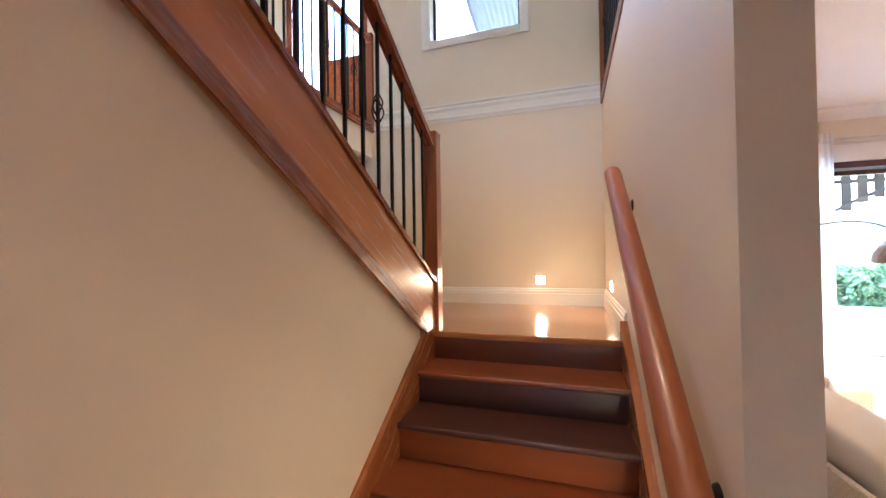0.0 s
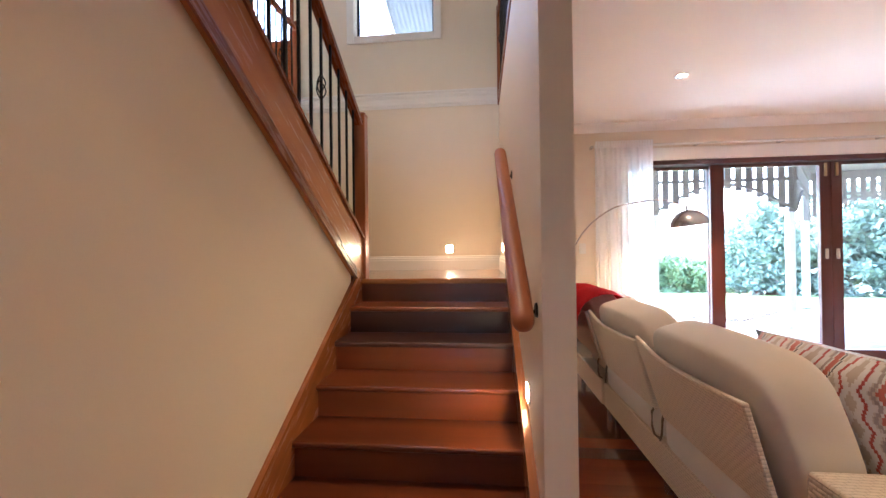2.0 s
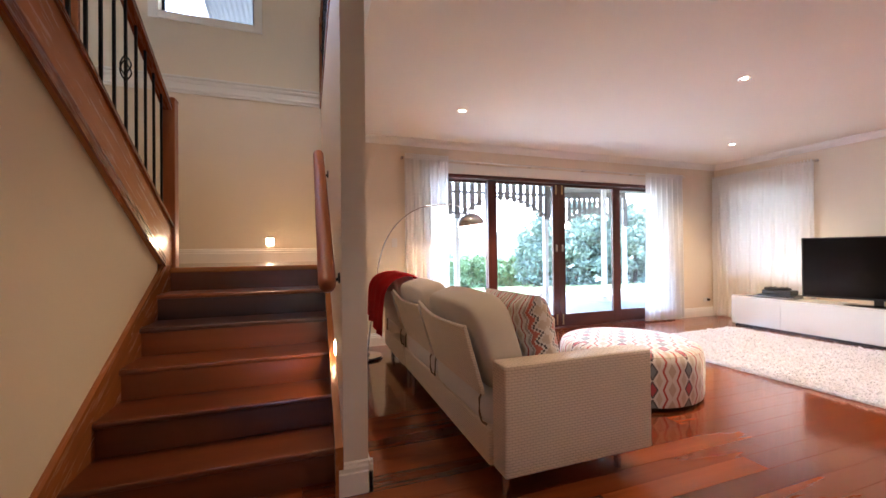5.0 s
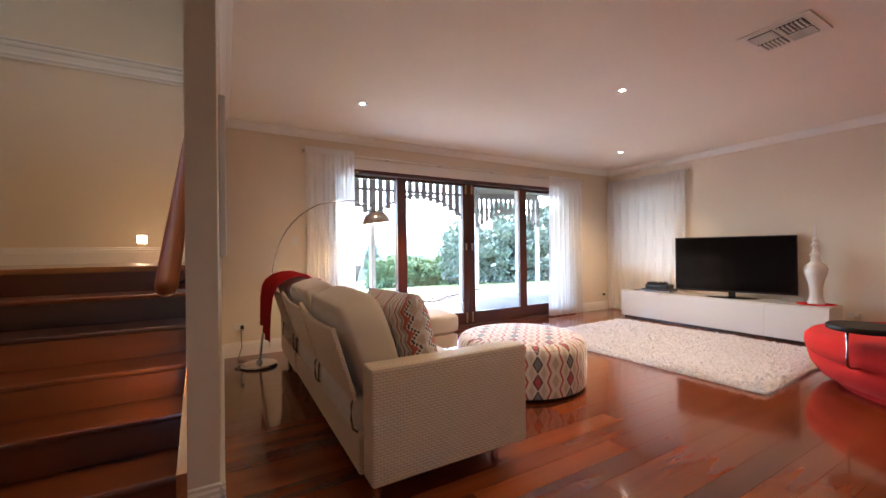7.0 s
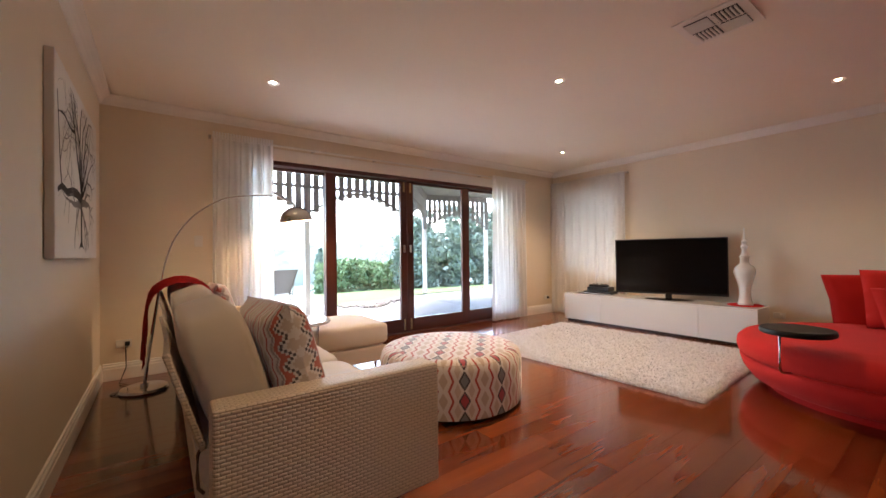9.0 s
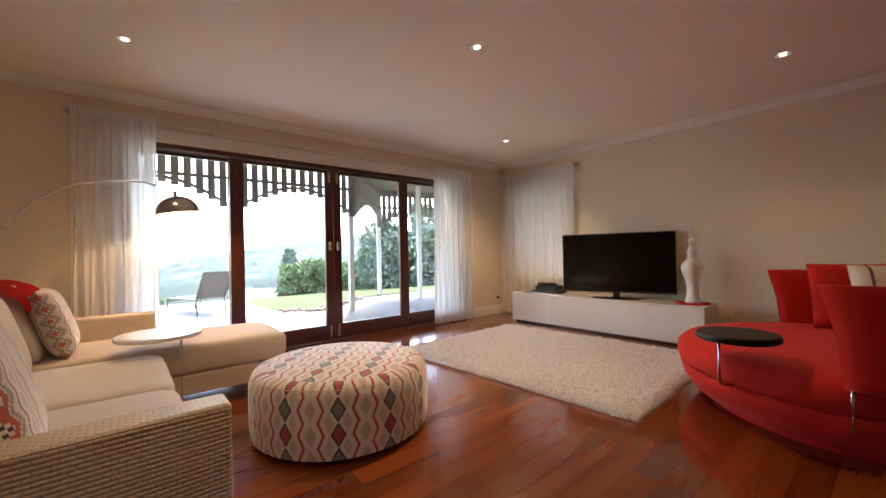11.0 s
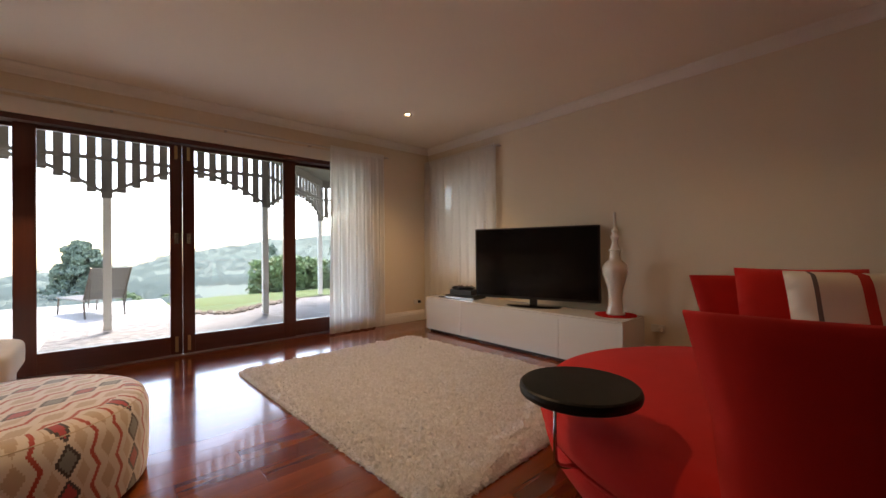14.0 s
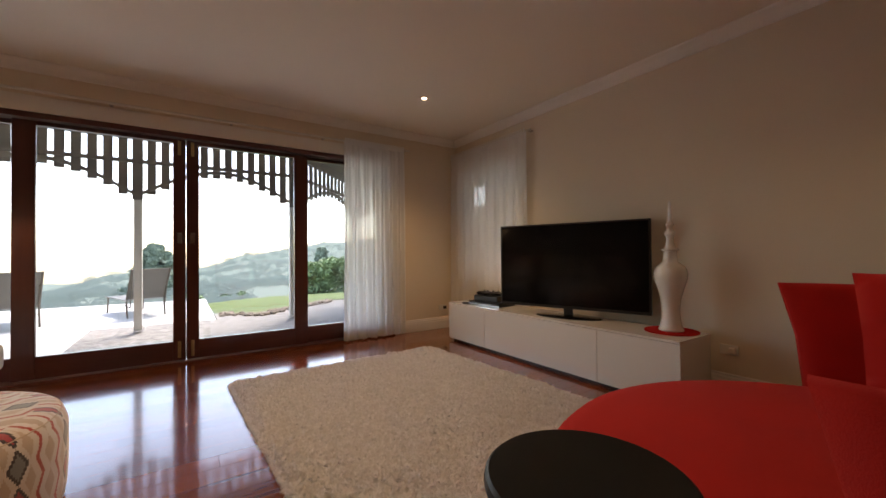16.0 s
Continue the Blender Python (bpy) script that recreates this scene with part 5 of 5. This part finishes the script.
# broken stone edging between gravel and lawn
rng = random.Random(8)
bm = bmesh.new()
for k in range(170):
    x = rng.uniform(4.42, 6.9)
    line_y = 7.72 - 0.45 * (x - 4.4) / 0.7 if x < 5.1 else 7.3 + (x - 5.1) * 0.72
    r = rng.uniform(0.03, 0.085)
    m = Matrix.Translation((x, line_y + rng.uniform(-0.02, 0.42), GZ + 0.012 + r * 0.25)) @ Matrix.Rotation(rng.uniform(0, 6.3), 4, "Z") @ Matrix.Diagonal((r, r * rng.uniform(0.5, 0.9), r * 0.55, 1))
    bmesh.ops.create_icosphere(bm, subdivisions=1, radius=1.0, matrix=m)
STONE = plain("edging_stone", (0.24, 0.20, 0.17), 0.9, vary=0.4, scale=2.5, grain=30, relief=0.5, spec=0.2)
single("stone_edging", bm, STONE, "brown broken stones edging the lawn", "stones", kind="stuff")
POSTS = {"z": (1.09, 6.67), "a": (3.29, 6.67), "b": (5.49, 6.62), "e": (7.6, 9.05), "f": (7.7, 7.2), "g": (9.66, 8.5)}
for key, (x, y) in POSTS.items():
    p = thing("veranda_post", "square pale painted timber veranda post", "post", (x, y, GZ), 0, "veranda posts")
    part("shaft", box(-0.05, 0.05, -0.05, 0.05, 0.06, 2.95, 0.006), PALEPOST, p)
    part("foot", box(-0.055, 0.055, -0.02, 0.02, 0, 0.075), CHROME, p, "galvanised post stirrup")
def valance(a, b, count):
    (x0, y0), (x1, y1) = a, b
    L = math.hypot(x1 - x0, y1 - y0)
    v = thing("fretwork_valance", "arched weathered timber slat valance between posts", "valance", (x0, y0, 0), math.degrees(math.atan2(y1 - y0, x1 - x0)), "veranda valances")
    low = lambda u: 1.925 + 0.435 * (1 - (2 * u - 1) ** 2) ** 1.2
    top = 2.78
    pitch = L / count
    half = pitch * 0.31
    for k in range(count + 1):
        u = k / count
        x = L * u
        w = half if 0 < k < count else 0.062
        part("slat", box(x - w, x + w, -0.082, -0.058, low(min(max(u, 0.02), 0.98)) - 0.06 + 0.012 * (k % 2), top), GREYWOOD, v)
    part("mid_rail", box(0.0, L, -0.11, -0.0825, 2.425, 2.48), GREYWOOD, v)
    part("head_beam", box(0.0, L, -0.11, -0.052, top + 0.001, top + 0.17), GREYWOOD, v)
    n = 24
    pts = [(L * k / n, low(k / n)) for k in range(n + 1)]
    part("arched_rail", prism(pts + [(x, z + 0.052) for x, z in pts[::-1]], "y", -0.11, -0.0825), GREYWOOD, v)
valance(POSTS["z"], POSTS["a"], 13)
valance(POSTS["a"], POSTS["b"], 13)
valance(POSTS["b"], POSTS["e"], 16)
valance(POSTS["e"], POSTS["g"], 13)
roof = thing("veranda_roof", "dark boarded underside of the veranda roof", "roof", kind="structure")
part("boards", prism([(-4, 4.01), (11, 4.01), (11, 8.5), (9.66, 8.6), (7.6, 9.15), (5.5, 6.75), (-4, 6.75)], "z", 2.96, 3.0), GREYWOOD, roof)
for k in range(9):
    x = -0.5 + 1.1 * k
    part("rafter", box(x, x + 0.05, 4.02, 6.68, 2.85, 2.958), GREYWOOD, roof)
# unseen panel, added to keep direct sun off the side curtain
single("side_sun_blocker", box(7.33, 8.02, -4, 4.0, 2.6, 2.68), PALEPOST, "unseen eave panel added to shade the side window", "eave", kind="structure")
# unseen screen, added to hide the sky and soften light through the side window
single("side_sky_blocker", box(8.6, 8.65, -4, 4.9, GZ, 3.1), PALEPOST, "unseen pale panel added to dim the side window", "fence", kind="structure")
# upper veranda roof of corrugated iron outside the stair window
bm = bmesh.new()
rows = [[bm.verts.new((-1.2 + 0.019 * k, y, z + 0.009 * math.sin(k * math.pi / 2))) for k in range(420)] for y, z in ((4.02, 5.35), (7.0, 4.75))]
for k in range(419):
    bm.faces.new((rows[0][k], rows[0][k + 1], rows[1][k + 1], rows[1][k]))
upper_roof = single("upper_veranda_roof", bm, IRONROOF, "pale corrugated iron roof over the upper veranda", "roof", kind="structure", smooth=True)

single("barge_board", prism([(4.02, 5.27), (7.0, 4.67), (7.0, 4.80), (4.02, 5.40)], "x", -1.28, -1.205), PALEPOST, "pale barge board along the upper veranda roof", "barge board", kind="structure")

def lounger(at, turn):
    s = thing("sun_lounger", "grey mesh sun lounger on a bronze frame", "sun lounger", at, turn, "sun loungers")
    for y in (-0.3, 0.3):
        part("side_rail", tube([(-1.25, y, 0.33), (0, y, 0.33), (0.1, y, 0.33)], 0.016, 8), LOUNGEFRAME, s)
        part("back_rail", tube([(0, y, 0.34), (0.32, y, 0.93)], 0.016, 8), LOUNGEFRAME, s)
        part("leg", tube([(-1.15, y, 0.33), (-1.2, y, 0)], 0.015, 8), LOUNGEFRAME, s)
        part("leg", tube([(0.0, y, 0.33), (0.05, y, 0)], 0.015, 8), LOUNGEFRAME, s)
        part("prop", tube([(0.22, y * 0.92, 0.70), (0.12, y * 0.92, 0.2), (-0.2, y * 0.92, 0.22)], 0.01, 8), LOUNGEFRAME, s)
    part("seat_sling", put(box(-1.25, 0, -0.29, 0.29, 0.325, 0.335), Matrix()), SLING, s)
    part("back_sling", put(box(0, 0.66, -0.29, 0.29, -0.005, 0.005), Matrix.Translation((0, 0, 0.345)) @ Matrix.Rotation(radians(-61.5), 4, "Y")), SLING, s)
lounger((3.25, 8.75, GZ), -70)
lounger((1.58, 8.3, GZ), -70)

def leaf_cloud(name, centres, count, size, mat, parent, seed, squash=0.8):
    """Many small leaf quads about clumps given as x, y, z, radius."""
    rng = np.random.default_rng(seed)
    c = np.array(centres)
    w = c[:, 3] ** 2
    pick = rng.choice(len(c), count, p=w / w.sum())
    d = rng.normal(size=(count, 3))
    d /= np.linalg.norm(d, axis=1)[:, None]
    r = c[pick, 3] * rng.uniform(0.55, 1.08, count)
    pos = c[pick, :3] + d * r[:, None] * np.array([1, 1, squash])
    a = rng.normal(size=(count, 3))
    a /= np.linalg.norm(a, axis=1)[:, None]
    b = np.cross(a, rng.normal(size=(count, 3)))
    b /= np.linalg.norm(b, axis=1)[:, None]
    s = size * rng.uniform(0.6, 1.4, count)[:, None]
    verts = np.concatenate([pos - a * s, pos + b * s * 0.45, pos + a * s, pos - b * s * 0.45]).tolist()
    i = np.arange(count)
    me = bpy.data.meshes.new(name)
    me.from_pydata(verts, [], np.stack([i, i + count, i + 2 * count, i + 3 * count], 1).tolist())
    me.materials.append(mat)
    ob = new(name, me)
    ob.parent = parent
    return ob


def shrub(at, w, h, count, size, seed, label):
    s = thing("shrub", label, "shrub", at, 0, "garden shrubs")
    rng = random.Random(seed)
    cs = [(rng.uniform(-w, w) * 0.6, rng.uniform(-w, w) * 0.5, h * rng.uniform(0.0, 0.85), w * rng.uniform(0.2, 0.36)) for _ in range(34)]
    part("stem", tube([(0, 0, 0), (0.05, 0, h * 0.4)], 0.05, 6), BARK, s)
    leaf_cloud("foliage", cs, count, size, HEDGE, s, seed)


def tree(at, h, w, count, size, seed, label, conical=False):
    s = thing("tree", label, "tree", at, 0, "trees")
    rng = random.Random(seed)
    part("trunk", tube([(0, 0, 0), (0.1, 0.05, h * 0.3), (0, 0, h * 0.6), (0.05, 0, h * 0.9)], [h * 0.03, h * 0.025, h * 0.017, h * 0.005], 8), BARK, s)
    cs = []
    for k in range(300 if conical else 80):
        t_ = rng.uniform(0.0, 0.97) ** (1.25 if conical else 1.0)
        rad = w * ((1 - t_) ** 0.58 * 0.96 * (0.88 + 0.12 * math.cos(t_ * 50)) + 0.03 if conical else math.sin(math.pi * (0.12 + 0.82 * t_)) ** 0.7)
        a = rng.uniform(0, 2 * math.pi)
        q = math.sqrt(rng.uniform(0.02, 1.0)) if conical else rng.uniform(0.3, 0.92)
        cs.append((math.cos(a) * rad * q, math.sin(a) * rad * q, h * t_, w * rng.uniform(0.06, 0.13) if conical else max(0.10 * w, rad * rng.uniform(0.2, 0.36))))
    for k in range(7):
        c = cs[k]
        part("limb", tube([(0, 0, c[2] * 0.75), (c[0] * 0.6, c[1] * 0.6, c[2] * 0.95), c[:3]], [h * 0.012, h * 0.008, h * 0.003], 6), BARK, s)
    leaf_cloud("crown", cs, count, size, TREELEAF, s, seed)

# hedge row at the foot of the sloping lawn, trees beside it
for k in range(5):
    shrub((13.6 + 1.55 * k, 34.2 - 0.75 * k, -2.5), 1.8, 3.2 + 0.25 * (k % 2), 4200, 0.15, 20 + k, "dense green garden shrub at the foot of the lawn")
for k, (x, y) in enumerate(((17.2, 23.8), (18.9, 21.2), (20.8, 19.0), (23.5, 16.6), (27, 15.0))):
    tree((x, y, -1.9), 6.2 + 0.6 * (k % 2), 2.3, 10000, 0.16, 60 + k, "tall leafy dark green tree beside the lawn")
tree((1.45, 48, -5.2), 7.5, 3.7, 60000, 0.15, 90, "broad dark green conifer below the terrace", True)
tree((21.8, 59.6, -6), 8.4, 2.5, 9000, 0.2, 91, "slender pale green conifer beyond the lawn", True)
for k, (x, y) in enumerate(((-7.5, 27), (-3.2, 29), (4.4, 31), (7.0, 33))):
    shrub((x, y, -3.6), 1.3, 1.7 + 0.3 * (k % 3), 1600, 0.15, 120 + k, "loose green shrub on the slope")

# hills to the horizon: the skyline's height by bearing, in degrees
SKYLINE = ((-90, -5.0), (-20, -5.0), (-12.6, -3.9), (-6, -1.9), (2, -1.4), (7, 0.0), (12, 0.8), (18, 1.9), (30, 3.0), (60, 3.6), (90, 3.6))
def skyline(b):
    for (b0, e0), (b1, e1) in zip(SKYLINE, SKYLINE[1:]):
        if b <= b1:
            s = (b - b0) / (b1 - b0)
            s = s * s * (3 - 2 * s)
            return e0 + (e1 - e0) * s
    return SKYLINE[-1][1]
def terrain(d, bearing):
    a = radians(bearing)
    x, y = 4 + d * math.sin(a), -0.7 + d * math.cos(a)
    s = min(1, max(0, math.log(d / 45) / math.log(700 / 45)))
    elev = -4.6 + (skyline(bearing) + 4.6) * s ** 1.3
    if d > 760:
        elev += (-4.0 - elev) * min(1, (d - 760) / 500)
    if d > 1400:
        elev += (-2.9 - elev) * min(1, (d - 1400) / 1800)
    z = 1.05 + d * math.tan(radians(elev))
    if d < 37:
        z = GZ - 0.4 - (d - 9) / 28 * 2.6
    elif d < 60:
        z += (-3.12 - z) * (60 - d) / 23
    z += 0.006 * d * noise.noise(Vector((x * 0.006, y * 0.006, 0))) + 0.004 * d * noise.noise(Vector((x * 0.03, y * 0.03, 3)))
    return Vector((x, y, z))
bm = bmesh.new()
NX, NY = 150, 96
grid = [[bm.verts.new(terrain(9.5 * (3600 / 9.5) ** (j / NY), -85 + 170 * i / NX)) for i in range(NX + 1)] for j in range(NY + 1)]
for j in range(NY):
    for i in range(NX):
        bm.faces.new((grid[j][i], grid[j][i + 1], grid[j + 1][i + 1], grid[j + 1][i]))
single("hills", bm, HILLS, "wooded hills with haze painted into their colour", "hills", kind="structure", smooth=True)

# far woods scattered over the slopes
rng = random.Random(31)
verts, faces = [], []
for k in range(6800):
    d = 24 * (720 / 24) ** rng.random()
    bearing = rng.uniform(-30, 45)
    if d < 52 and bearing > 7:
        continue
    if rng.random() < 0.35 and noise.noise(Vector((bearing * 0.3, d * 0.01, 0))) > 0.05:
        continue
    p = terrain(d, bearing)
    size = rng.uniform(1.6, 3.4) * (0.22 + d / 430)
    for q in range(30):
        c = p + Vector((rng.uniform(-1, 1) * size * 0.7, rng.uniform(-1, 1) * size * 0.7, size * rng.uniform(0.1, 0.85)))
        r = size * rng.uniform(0.06, 0.14)
        up, across = Vector((rng.uniform(-0.35, 0.35), 0.9, rng.uniform(0.6, 0.9))).normalized() * r, Vector((1, rng.uniform(-0.25, 0.25), rng.uniform(-0.2, 0.2))).normalized() * r
        n = len(verts)
        verts += [c - up, c + across, c + up * 0.9, c - across]
        faces.append((n, n + 1, n + 2, n + 3))
me = bpy.data.meshes.new("far_woods")
me.from_pydata([tuple(v) for v in verts], [], faces)
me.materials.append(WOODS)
tagged(new("far_woods", me), "scattered eucalypt woods over the slopes, haze painted into their colour", "woods", kind="stuff")

# ---- floor boards, laid along x ----
floor = thing("floor", "polished red-brown hardwood strip floor", "floor", kind="structure")
part("subfloor", box(X_LEFT, X_TV, Y_BACK, Y_DOOR + 0.0, -0.06, -0.006), BLACK, floor)
rng = random.Random(11)
BW = 0.133
shared = {}
y = Y_BACK
while y < Y_DOOR - 0.01:
    w = min(BW, Y_DOOR - y)
    x = X_LEFT
    first = True
    while x < X_TV - 0.01:
        L = rng.choice((1.0, 1.2, 1.5, 1.8, 2.1, 2.4)) * (0.55 if first else 1.0)
        L = min(L, X_TV - x)
        if X_TV - x - L < 0.35:
            L = X_TV - x
        first = False
        key = (round(L, 3), round(w, 3))
        if key not in shared:
            bm = box(0.0002, L - 0.0002, 0.0003, w - 0.0003, -0.02, 0.0)
            top_edges = [e for e in bm.edges if all(v.co.z > -0.001 for v in e.verts)]
            bmesh.ops.bevel(bm, geom=top_edges, offset=0.0007, segments=1, affect="EDGES")
            me = bpy.data.meshes.new("floorboard")
            bm.to_mesh(me)
            bm.free()
            me.materials.append(BOARD)
            shared[key] = me
        ob = new("floorboard", shared[key])
        ob.parent = floor
        ob.location = (x, y, 0)
        x += L
    y += w
